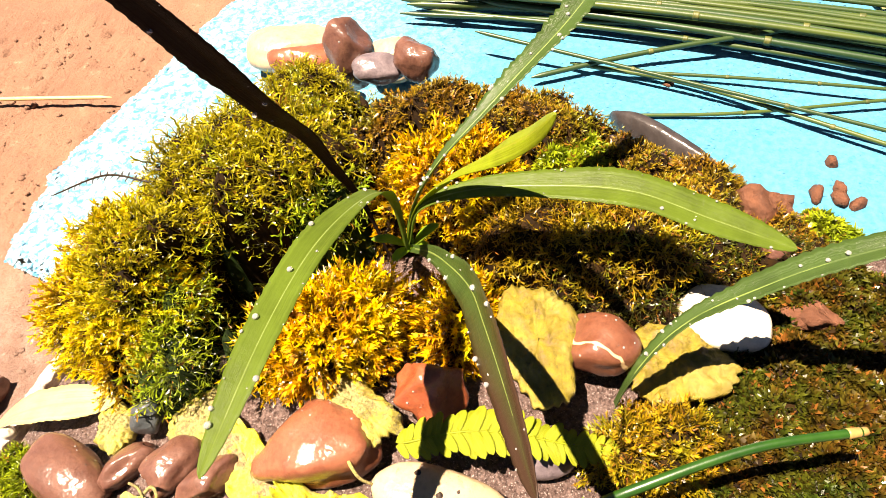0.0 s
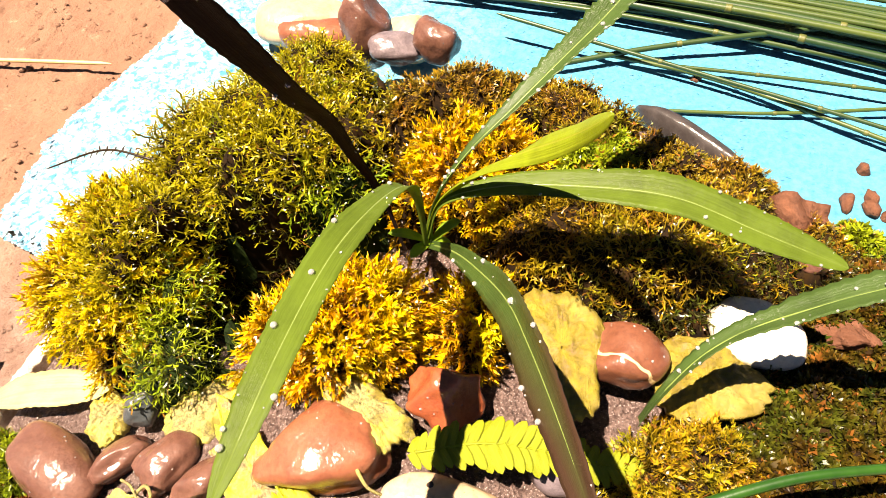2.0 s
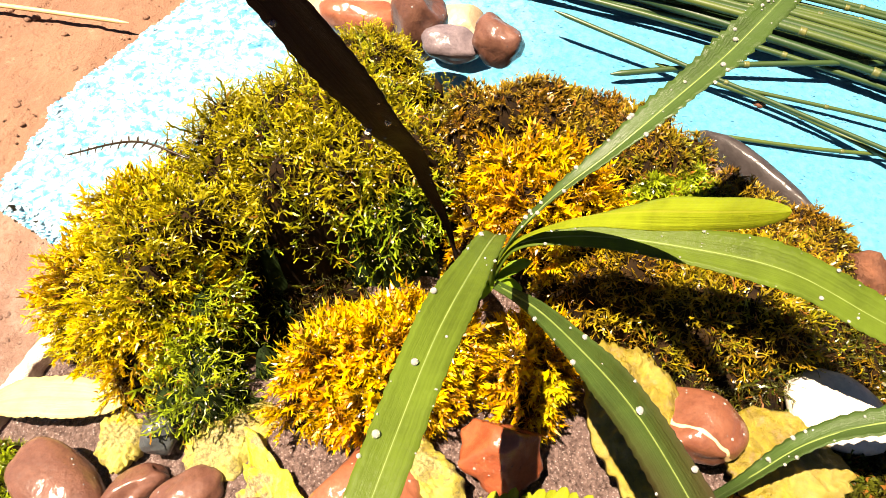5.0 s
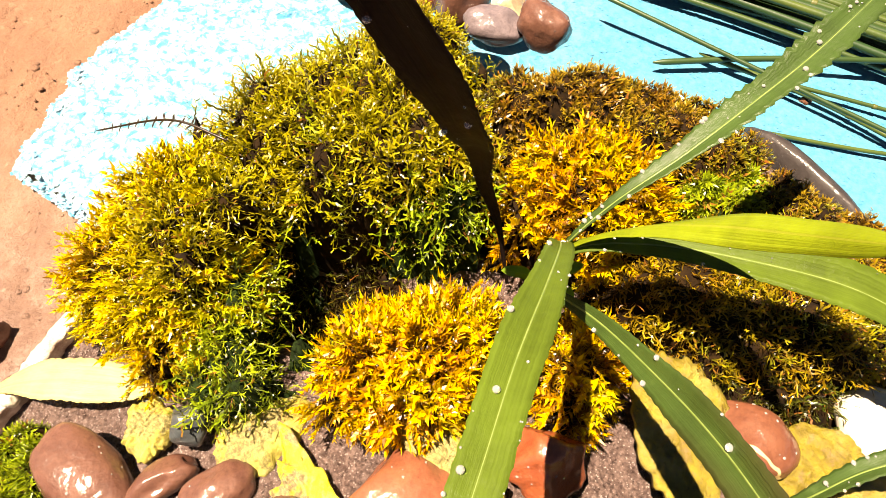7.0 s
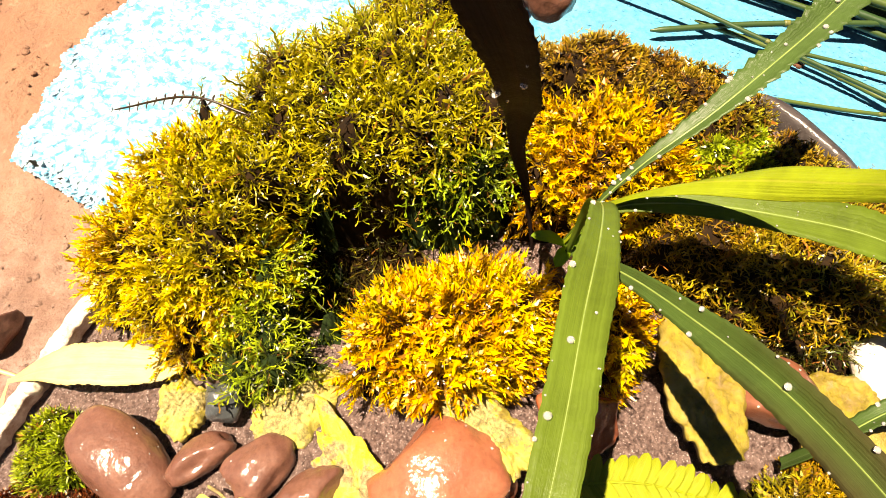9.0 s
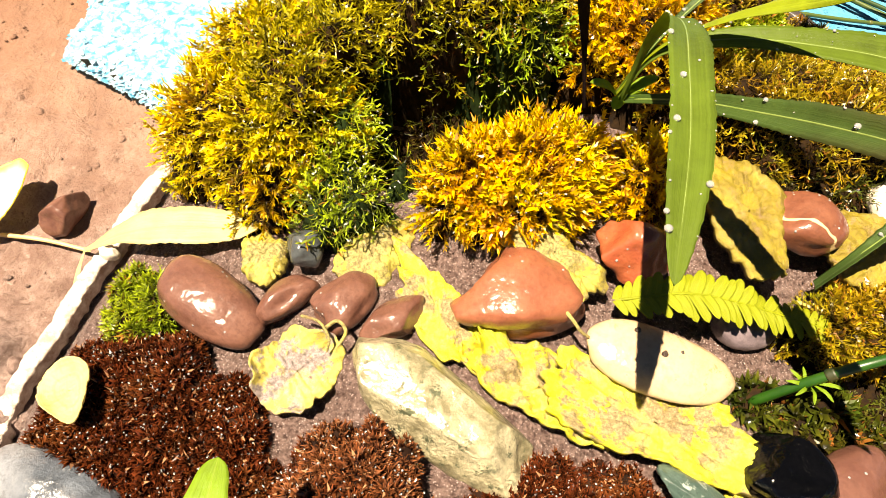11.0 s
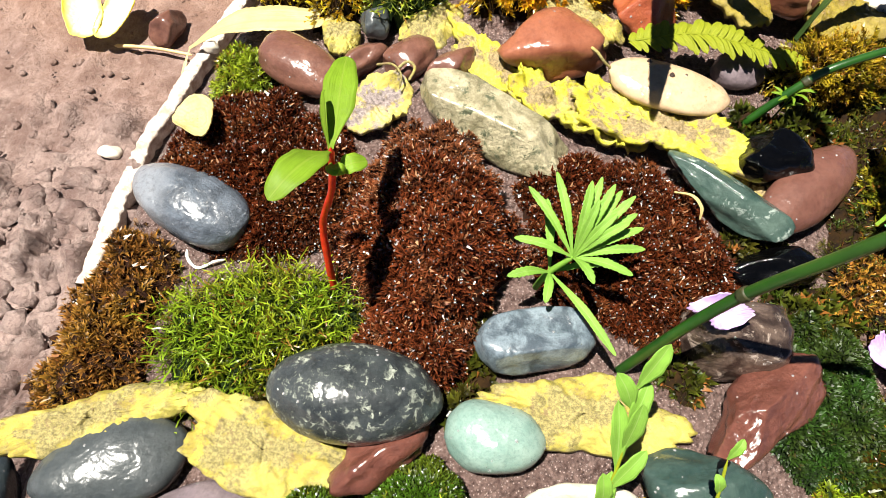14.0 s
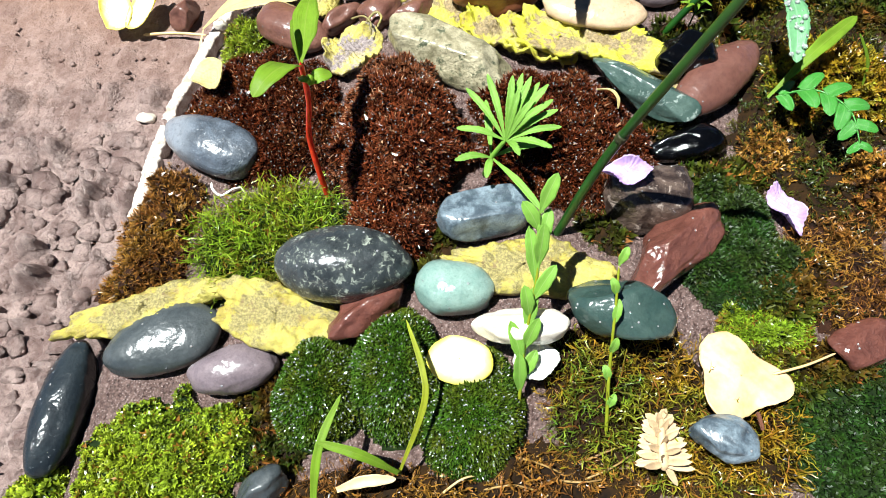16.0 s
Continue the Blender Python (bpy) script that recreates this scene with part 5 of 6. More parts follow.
stone("pebble", (-0.1775, -0.0808, 0.0060), (0.0195, 0.0072, 0.0070), 84, NIGHT, "long blue-black wet pebble on the clay", 23, 0.9, 0, 0.05, 0.051, group=PEB, drops=14)
stone("pebble", (-0.1262, -0.0732, 0.0130), (0.0130, 0.0068, 0.0064), 13, MAUVE, "mauve-grey oval pebble behind leafy moss", 24, 0.92, 0, 0.0, 0.051, group=PEB, drops=6)
stone("pebble", (-0.0455, -0.0715, 0.0385), (0.0124, 0.0048, 0.0050), -2, WHITE_STONE, "long cream pebble behind a white petal", 25, 0.85, 3, 0.1, 0.085, group=PEB)
stone("pebble", (-0.0205, -0.0678, 0.0385), (0.0142, 0.0080, 0.0078), -27, DEEP_GREEN, "deep green wet pebble", 26, 0.88, 3, -0.05, 0.068, group=PEB, drops=14)
stone("red_stone", (-0.0035, -0.0489, 0.0360), (0.0162, 0.0076, 0.0080), 38, DARK_RED, "angular red-brown wet stone", 27, 0.8, 4, -0.1, 0.14, category="stone", group=PEB, fine=5, drops=8, flats=((0.1, 0.7, 0.7, 0.5), (0.2, -0.6, 0.8, 0.55), (-0.8, 0.1, 0.6, 0.62)))
stone("brown_stone", (-0.0075, -0.0335, 0.0345), (0.0118, 0.0080, 0.0085), 3, QUARTZ, "blocky brown quartz stone with a lilac petal on top", 28, 0.45, 1, 0, 0.085, category="stone", group=PEB, drops=5)
stone("pebble", (0.0445, -0.0750, 0.0260), (0.0097, 0.0062, 0.0058), 13, DARK_RED, "dark red-brown wet pebble in the moss", 29, 0.88, 3, 0, 0.085, group=PEB, drops=4)
stone("pebble", (0.0025, -0.0985, 0.0290), (0.0080, 0.0052, 0.0048), -14, BLUEGREY_WET, "small blue-grey glassy pebble", 30, 0.85, 4, 0, 0.102, group=PEB, drops=3)
stone("pebble", (-0.1153, -0.1060, 0.0125), (0.0085, 0.0045, 0.0050), 38, SLATE, "grey rough stone at the front", 31, 0.8, 6, 0, 0.08, group=PEB)
stone("pebble", (-0.0526, 0.2110, 0.0330), (0.0096, 0.0090, 0.0150), -6, MAUVE_BROWN, "upright grey-brown stone at the back of the garden", 32, 0.88, 3, 0, 0.085, group=PEB, drops=4)
stone("pebble", (-0.0250, 0.1990, 0.0390), (0.0085, 0.0075, 0.0088), -23, MAUVE_BROWN, "brown-mauve wet pebble at the back", 33, 0.88, 4, 0, 0.085, group=PEB, drops=5)
stone("pebble", (-0.0405, 0.2000, 0.0345), (0.0098, 0.0060, 0.0058), 0, MAUVE, "grey and rust wet pebble at the back", 34, 0.9, 2, 0, 0.085, group=PEB)
stone("flat_stone", (-0.0860, 0.2470, 0.0120), (0.0230, 0.0150, 0.0080), -6, CREAM, "flat cream stone lying on the towel", 35, 0.8, 5, 0, 0.06, category="stone", group=PEB)
stone("pebble", (-0.0759, 0.2220, 0.0230), (0.0150, 0.0080, 0.0085), -12, RED_BROWN, "reddish stone against the flat cream stone", 36, 0.85, 5, 0, 0.07, group=PEB)
stone("flat_stone", (-0.0400, 0.2330, 0.0120), (0.0130, 0.0110, 0.0080), 3, CREAM, "pale cream stone behind the brown pebbles", 37, 0.85, 4, 0, 0.06, category="stone", group=PEB)
stone("earth_lump", (0.0848, 0.1290, 0.0270), (0.0100, 0.0085, 0.0090), -11, TERRACOTTA, "crumbly terracotta-red lump of earth", 38, 0.85, 6, 0, 0.2, category="earth lump")
stone("pebble", (0.0612, 0.0868, 0.0375), (0.0122, 0.0090, 0.0046), -28, WHITE_STONE, "flat white cracked pebble behind a strap leaf", 39, 0.95, 0, 0.05, 0.05, group=PEB, tilt=(8, 0), drops=4)
stone("pebble", (0.0793, 0.1065, 0.0400), (0.0042, 0.0036, 0.0036), 0, MAUVE_BROWN, "tiny brown pebble in the moss", 41, 0.9, 2, 0, 0.085, group=PEB)
stone("earth_lump", (0.0850, 0.0880, 0.0345), (0.0070, 0.0045, 0.0034), -10, TERRACOTTA, "flat terracotta-red crumb of earth", 42, 0.9, 5, 0, 0.18, category="earth lump")
stone("rim_stone", (0.0672, 0.1735, 0.0100), (0.0270, 0.0045, 0.0100), -46, RIM, "long dark grey-brown smooth stone along the back rim", 43, 0.9, 2, 0, 0.05, category="stone", group=PEB)
for k in range(9):
    rr = random.Random(70 + k)
    stone("mud_crumb", (0.128 + rr.uniform(-0.012, 0.022), 0.150 + rr.uniform(-0.018, 0.022), 0.003), (rr.uniform(0.002, 0.0055), rr.uniform(0.0018, 0.004), rr.uniform(0.002, 0.004)), rr.uniform(0, 180), TERRACOTTA, "crumb of brown mud on the towel", 80 + k, 0.9, 4, 0, 0.15, category="mud crumb", group="mud crumbs on the towel", fine=2)
stone("mud_crumb", (0.0774, 0.2177, 0.0028), (0.0028, 0.0022, 0.0018), 0, TERRACOTTA, "crumb of brown mud on the towel", 95, 0.9, 4, 0, 0.15, category="mud crumb", group="mud crumbs on the towel", fine=2)
stone("pebble", (-0.1790, 0.0326, -0.0025), (0.0036, 0.0028, 0.0022), 6, WHITE_STONE, "tiny white chip on the clay", 96, 0.85, 4, 0, 0.08, group=PEB, fine=3)
stone("pebble", (-0.1515, 0.0690, 0.0090), (0.0028, 0.0022, 0.0022), 6, WHITE_STONE, "tiny white chip on the rim", 97, 0.85, 4, 0, 0.08, group=PEB, fine=3)

# ---- lichen ----
def thallus(at, half, yaw, material, label, seed, flaps=4, **shape):
    """A lichen: its crust, and the curled lobes that stand up along the rim."""
    ob = sheet("lichen", at, half, yaw, material, label, seed, **shape)
    r = random.Random(seed * 7 + 1)
    small = min(half)
    for k in range(flaps):
        a = r.uniform(0, 6.283)
        size = small * r.uniform(0.25, 0.42)
        flap = sheet("lobe", (0, 0, 0), (size * 1.25, size), 0, material, "", seed * 11 + k, parent=ob, rings=9, sides=40, lobes=0.12, lobe_count=5, ruffle=0.0003, curl=0.5, thick=0.0008, grain=0.5, cup=0.25)
        flap.matrix_world = pose(half[0] * 0.84 * math.cos(a), half[1] * 0.84 * math.sin(a), 0.0012, r.uniform(-12, 12), -r.uniform(8, 26), math.degrees(math.atan2(half[0] * math.sin(a), half[1] * math.cos(a))))
    return ob


thallus((-0.155, -0.0535, 0.0135), (0.027, 0.0060), 15, LICHEN, "ruffled yellow lichen under grey pebbles", 1, rings=20, sides=130, grain=1.1, dome=0.0026, curl=0.06, lobes=0.13, lobe_count=6, ruffle=0.0007)
thallus((-0.1130, -0.0600, 0.0195), (0.020, 0.0105), -20, LICHEN, "ruffled yellow lichen under the dark speckled pebble", 2, rings=20, sides=130, grain=1.1, dome=0.0026, curl=0.06, lobes=0.13, lobe_count=6, ruffle=0.0007)
thallus((-0.0430, -0.0515, 0.0300), (0.024, 0.0090), -3, LICHEN, "pitted yellow lichen between pebbles", 3, rings=20, sides=130, grain=1.1, dome=0.0026, curl=0.06, lobes=0.13, lobe_count=6, ruffle=0.0007)
thallus((-0.0630, 0.0500, 0.0310), (0.018, 0.0065), -48, LICHEN_GREEN, "yellow-green lichen beside the speckled stone", 4, curl=0.15, rings=20, sides=130, grain=0.8)
thallus((-0.0400, 0.0340, 0.0330), (0.022, 0.0070), -35, LICHEN_GREEN, "yellow-green ruffled lichen beside a speckled stone", 5, ruffle=0.0018, rings=20, sides=130, grain=0.8)
thallus((-0.0150, 0.0270, 0.0350), (0.026, 0.0105), -18, LICHEN_GREEN, "large yellow lichen with a crusted grey back", 6, ruffle=0.0015, lobes=0.13, tilt=(-6, 0), rings=20, sides=130, grain=0.8)
thallus((0.0118, 0.0795, 0.0415), (0.0185, 0.0098), -91, LICHEN_DULL, "upright dull yellow lichen leaf with a curled tip", 7, rings=20, sides=130, grain=1.1, dome=0.0016, curl=0.06, lobes=0.13, lobe_count=6, ruffle=0.0007)
thallus((0.0470, 0.0745, 0.0370), (0.0135, 0.0115), 10, LICHEN_DULL, "dull yellow lichen near a striped pebble", 85, rings=20, sides=130, grain=1.1, dome=0.0016, curl=0.06, lobes=0.13, lobe_count=6, ruffle=0.0007)
thallus((-0.0370, 0.0655, 0.0360), (0.0140, 0.0072), -36, LICHEN, "curled yellow lichen behind a brown pebble", 9, rings=20, sides=130, grain=1.1, dome=0.0026, curl=0.06, lobes=0.13, lobe_count=6, ruffle=0.0007)
thallus((-0.0800, 0.0665, 0.0270), (0.0105, 0.0080), 40, LICHEN, "curled yellow lichen under the amber moss", 10, rings=20, sides=130, grain=1.1, dome=0.0026, curl=0.06, lobes=0.13, lobe_count=6, ruffle=0.0007)
thallus((-0.1080, 0.0650, 0.0220), (0.0060, 0.0072), 0, LICHEN, "small yellow lichen curl", 11, rings=20, sides=130, grain=1.1, dome=0.0026, curl=0.06, lobes=0.13, lobe_count=6, ruffle=0.0007)
thallus((-0.0950, 0.0355, 0.0260), (0.0105, 0.0095), 20, LICHEN_CRUST, "grey crusted lichen with a curled yellow rim", 12, curl=0.35, lobes=0.1, rings=20, sides=130, grain=0.8)
thallus((0.0090, 0.0110, 0.0310), (0.0100, 0.0060), -20, LICHEN_GREEN, "yellow-green lichen under a jade stone", 13, rings=20, sides=130, grain=0.8)

# ---- fallen leaves and petals ----
fallen = blade("yellow_leaf", [(-0.1600, 0.0700, 0.006), (-0.1475, 0.0725, 0.014), (-0.1350, 0.0745, 0.0165), (-0.1200, 0.0755, 0.017), (-0.1105, 0.0770, 0.0195)], 0.0112, PETAL_STRAW, None, (0, 0, 1), 0.2, 60, 0.07, base=0.12, belly=0.55, label="pale yellow fallen leaf across the rim")[0]
tagged(fallen, category="leaf")
blade("stalk", [(-0.1600, 0.0705, 0.0055), (-0.1612, 0.0660, 0.003), (-0.1625, 0.0590, -0.001)], 0.0011, STRAW, fallen, (0, -1, 0.3), 0.1, 20, label="thin dry stalk bent over the rim")
flower = new("yellow_flower")
flower.location = (-0.194, 0.078, -0.002)
tagged(flower, "fallen pale yellow flower with two petals on the clay", "flower")
for at, yaw, tl in (((-0.006, 0.0080, 0.0045), 102, (12, -10)), ((0.0062, 0.0080, 0.0045), 72, (-12, -10))):
    p = sheet("petal", (0, 0, 0), (0.0120, 0.0062), 0, PETAL_YELLOW, "", 21 + yaw, lobes=0.03, ruffle=0.0002, curl=0.1, thick=0.0004, parent=flower, cup=0.35)
    p.matrix_world = Matrix.Translation((0, 0, 0)) @ pose(at[0], at[1], at[2], tl[0], tl[1], yaw)
sheet("yellow_flake", (-0.1441, 0.0279, 0.0240), (0.0080, 0.0058), -55, PETAL_STRAW, "folded pale yellow petal on brown moss", 31, "petal", lobes=0.025, ruffle=0.0003, lobe_count=3, three=0.1, cup=0.2, tilt=(12, -14), thick=0.0005)
sheet("yellow_petal", (-0.0615, -0.0790, 0.0362), (0.0086, 0.0062), -8, PETAL_YELLOW, "domed pale yellow petal on a moss cushion", 32, "petal", lobes=0.02, ruffle=0.00015, cup=-0.5, curl=0.0, thick=0.0005, tilt=(10, 0))
sheet("white_petal", (-0.0420, -0.0785, 0.0330), (0.0060, 0.0048), 20, PETAL_WHITE, "white petal between sprout leaves", 33, "petal", lobes=0.05, ruffle=0.0003, cup=-0.3, curl=0.05, thick=0.0005)
dry_leaf = sheet("dry_leaf", (0.0100, -0.0830, 0.0290), (0.0110, 0.0108), 110, DRY_LEAF, "yellow-tan dry triangular leaf lying on moss", 34, "leaf", lobes=0.03, ruffle=0.00015, cup=-0.16, curl=0.14, thick=0.0006, lobe_count=4, tilt=(4, 4), three=0.2)
sheet("lilac_petal", (-0.0147, -0.0310, 0.0455), (0.0068, 0.0036), 8, PETAL_LILAC, "crumpled lilac petal on a brown stone", 35, "petal", lobes=0.13, ruffle=0.0002, curl=0.7, thick=0.0004, lobe_count=3)
sheet("lilac_petal", (0.0317, -0.0368, 0.0330), (0.0078, 0.0036), -72, PETAL_LILAC, "crumpled lilac petal on moss", 36, "petal", lobes=0.13, ruffle=0.0002, curl=0.7, thick=0.0004, lobe_count=3)
sheet("yellow_petal", (0.1830, 0.2660, 0.0050), (0.0080, 0.0100), 0, PETAL_STRAW, "bright yellow petal on the towel", 37, "petal", lobes=0.06, thick=0.0005)
for name, a, b, rad in (("straw", (-0.300, 0.2400, -0.002), (-0.1740, 0.2310, 0.002), 0.0011), ("straw", (-0.1890, 0.0768, -0.0025), (-0.1610, 0.0728, 0.0000), 0.0007), ("straw", (-0.236, 0.205, -0.003), (-0.222, 0.186, -0.003), 0.0006)):
    mid = ((a[0] + b[0]) / 2, (a[1] + b[1]) / 2 + 0.0007, (a[2] + b[2]) / 2 + 0.0004)
    tagged(tube(name, [a, mid, b], rad, STRAW, None, 8, 24, 0.2), "dry pale straw lying on the clay", "straw")

# ---- the strap-leaved plant ----
plant = new("strap_leaf_plant")
plant.location = (-0.0215, 0.1055, 0.046)
tagged(plant, "dew-covered green plant with long toothed strap leaves growing from the moss", "plant")
HERE = Vector(plant.location)


def midrib(leaf, line, nrm):
    """The pale rib in the fold of a leaf, thinning towards the tip."""
    tube("midrib", [tuple(p) for p in (line - nrm * 0.0001)[4:-6:9]], 0.0003, LEAF_RIB, leaf, 6, 60, 0.6)


def strap(points, width, material, normal, seed, drops, teeth=0.2, fold=0.28, base=0.3, belly=0.6, label="", twist=0.0):
    local = [tuple(Vector(p) - HERE) for p in points]
    ob, line, side, nrm, half = blade("leaf", local, width, material, plant, normal, fold, 140, teeth, base, belly, label, 0.0005, twist=twist)
    droplets(ob, line, side, nrm, half, drops, seed)
    if material not in (BLADE_SHADE, BLADE_YOUNG):
        midrib(ob, line, nrm)


strap([(-0.0287, 0.1071, 0.0423), (-0.0335, 0.1127, 0.0595), (-0.0383, 0.1124, 0.0756), (-0.0403, 0.1081, 0.0910), (-0.0426, 0.1004, 0.1054), (-0.0468, 0.0953, 0.1207), (-0.0548, 0.0937, 0.1367), (-0.0640, 0.0925, 0.1500)], 0.0078, BLADE_SHADE, (0.0, -0.87, 0.5), 1, 18, 0.08, base=0.1, belly=0.75, label="purple-brown leaf with its shade put into the colour", twist=0.5)
strap([(-0.0213, 0.1058, 0.0473), (-0.0197, 0.1074, 0.0629), (-0.0123, 0.1128, 0.0742), (-0.0014, 0.1204, 0.0821), (0.0097, 0.1303, 0.0877), (0.0206, 0.1410, 0.0921), (0.0304, 0.1522, 0.0967), (0.0400, 0.1640, 0.1000)], 0.0072, BLADE_PLAIN, (-0.5, 0.5, 0.71), 2, 60, 0.2, fold=0.4, base=0.15, belly=0.7, twist=-1.05)
strap([(-0.0225, 0.1060, 0.0500), (-0.0182, 0.1072, 0.0643), (-0.0086, 0.1057, 0.0770), (0.0011, 0.1008, 0.0890), (0.0084, 0.0933, 0.1017), (0.0125, 0.0846, 0.1155)], 0.0062, BLADE_YOUNG, (0.75, -0.43, 0.5), 3, 4, 0.0, 0.25, label="young yellow-green leaf")
strap([(-0.0225, 0.1058, 0.0500), (-0.0177, 0.1067, 0.0647), (-0.0034, 0.1061, 0.0717), (0.0151, 0.1039, 0.0745), (0.0338, 0.1003, 0.0754), (0.0508, 0.0930, 0.0731), (0.0677, 0.0852, 0.0713)], 0.0095, BLADE, (-0.1, -0.15, 0.97), 4, 34, 0.06, base=0.2, belly=0.65)
strap([(-0.0222, 0.1030, 0.0510), (-0.0228, 0.1030, 0.0700), (-0.0240, 0.0960, 0.0840), (-0.0275, 0.0835, 0.0940), (-0.0320, 0.0680, 0.1010), (-0.0362, 0.0490, 0.1050), (-0.0410, 0.0275, 0.1050)], 0.0070, BLADE, (0.0, 0.2, 0.97), 5, 30, 0.06, base=0.18, belly=0.62)
strap([(-0.0212, 0.1034, 0.0513), (-0.0140, 0.0908, 0.0671), (-0.0080, 0.0772, 0.0810), (-0.0035, 0.0639, 0.0940), (-0.0010, 0.0503, 0.1060), (0.0018, 0.0350, 0.1160), (0.0045, 0.0200, 0.1230)], 0.0066, BLADE_DEEP, (-0.75, -0.1, 0.65), 6, 18, 0.06, base=0.35, belly=0.55)
for k, (dx, dy, dz) in enumerate(((-0.010, -0.002, 0.010), (0.006, -0.006, 0.010), (-0.004, -0.008, 0.008), (0.008, 0.003, 0.009))):
    blade("leaf", [(0, 0, 0.003), (dx * 0.5, dy * 0.5, dz * 0.8), (dx, dy, dz)], 0.0032, LEAF_LIGHT, plant, (0, 0, 1), 0.3, 16, label="short young leaf at the crown")

lone = new("arching_leaf")
lone.location = (0.0300, 0.0640, 0.036)
tagged(lone, "arching dew-covered strap leaf growing by a striped pebble", "leaf")
local = [tuple(Vector(p) - Vector(lone.location)) for p in ((0.0300, 0.0637, 0.0355), (0.0322, 0.0656, 0.0474), (0.0375, 0.0698, 0.0557), (0.0451, 0.0737, 0.0624), (0.0543, 0.0749, 0.0699), (0.0639, 0.0751, 0.0785), (0.0740, 0.0738, 0.0874), (0.0860, 0.0720, 0.0960))]
ob, line, side, nrm, half = blade("leaf_blade", local, 0.0070, BLADE_PLAIN, lone, (-0.84, 0.22, 0.5), 0.35, 70, 0.2, 0.4, 0.7)
droplets(ob, line, side, nrm, half, 30, 9)
midrib(ob, line, nrm)

# ---- reeds ----
def reed(points, radius, material, label, nodes=(), group="", seed=0, tip=None):
    ob = tube("reed_stem", points, radius, material, None, 12, 50, 0.15)
    tagged(ob, label, "reed", group)
    line = spline(points, 50)
    tan = unit(np.gradient(line, axis=0))
    for s in nodes:
        i = min(48, max(1, int(s * 49)))
        a, b = line[i] - tan[i] * radius * 1.1, line[i] + tan[i] * radius * 1.1
        tube("node", [a, (a + b) / 2, b], radius * 1.15, REED_NODE if material is REED else REED_JOINT, ob, 12, 8, 0.0)
    if tip:
        tube("dry_tip", [line[tip], line[(tip + 49) // 2], line[49]], radius * 1.04, REED_DRY, ob, 12, 14, 0.3)


reed([(-0.0330, -0.0400, 0.0240), (-0.0275, -0.0382, 0.0500), (-0.0226, -0.0375, 0.0690), (-0.0175, -0.0398, 0.0915), (-0.0120, -0.0412, 0.1120), (-0.0060, -0.0425, 0.1350)], 0.00125, REED_BRIGHT, "bright green reed rising from yellow lichen", (0.42,))
reed([(0.0105, 0.0345, 0.0300), (0.0196, 0.0372, 0.0438), (0.0285, 0.0395, 0.0510), (0.0530, 0.0464, 0.0555), (0.0770, 0.0497, 0.0560)], 0.0012, REED_BRIGHT, "bright green reed with a dark dry tip leaning over the moss", (0.25,), tip=46)
BUNDLE = "bundle of reeds on the towel"
rr = random.Random(5)
for k in range(30):
    off, high, fan = rr.uniform(-0.008, 0.018), rr.uniform(0.003, 0.017), rr.uniform(-0.012, 0.012)
    a = (rr.uniform(-0.04, 0.03), 0.277 + off * 0.5, high)
    b = (0.120 + rr.uniform(-0.02, 0.02), 0.243 + off + fan * 0.4, high + 0.001)
    c = (0.340, 0.158 + off * 1.5 + fan, high + rr.uniform(-0.002, 0.004))
    reed([a, b, c], rr.uniform(0.0009, 0.0017), REED, "dark green jointed reed lying in a bundle", (rr.uniform(0.2, 0.4), rr.uniform(0.5, 0.7)), BUNDLE)
for pts, rad in ((((-0.0035, 0.247, 0.014), (0.0731, 0.2152, 0.010), (0.1441, 0.1803, 0.010), (0.2200, 0.1400, 0.010)), 0.0009), (((0.020, 0.2235, 0.006), (0.060, 0.2300, 0.009), (0.1044, 0.2343, 0.012), (0.200, 0.245, 0.014)), 0.0012),
                 (((0.0480, 0.2000, 0.004), (0.1000, 0.1965, 0.005), (0.1568, 0.1985, 0.006), (0.240, 0.203, 0.006)), 0.0008), (((0.0371, 0.2305, 0.007), (0.0856, 0.2135, 0.006), (0.146, 0.1754, 0.007), (0.21, 0.132, 0.007)), 0.0010), (((0.060, 0.224, 0.006), (0.120, 0.2120, 0.007), (0.200, 0.193, 0.008)), 0.0008)):
    reed(pts, rad, REED, "thin dark green reed crossing the towel", (0.3, 0.55), BUNDLE)

# ---- seedling with a red stem ----
seedling = new("seedling")
seedling.location = (-0.102, -0.017, 0.012)
tagged(seedling, "young seedling with a red stem and glossy green leaves", "seedling")
S0 = Vector(seedling.location)
tube("stem", [tuple(Vector(p) - S0) for p in ((-0.102, -0.0175, 0.012), (-0.1030, -0.0150, 0.028), (-0.1032, -0.0125, 0.0415), (-0.0998, -0.0135, 0.058), (-0.0990, -0.0130, 0.0715))], 0.0010, RED_STEM, seedling, 10, 40, 0.3, 0.04, "glossy red stem")
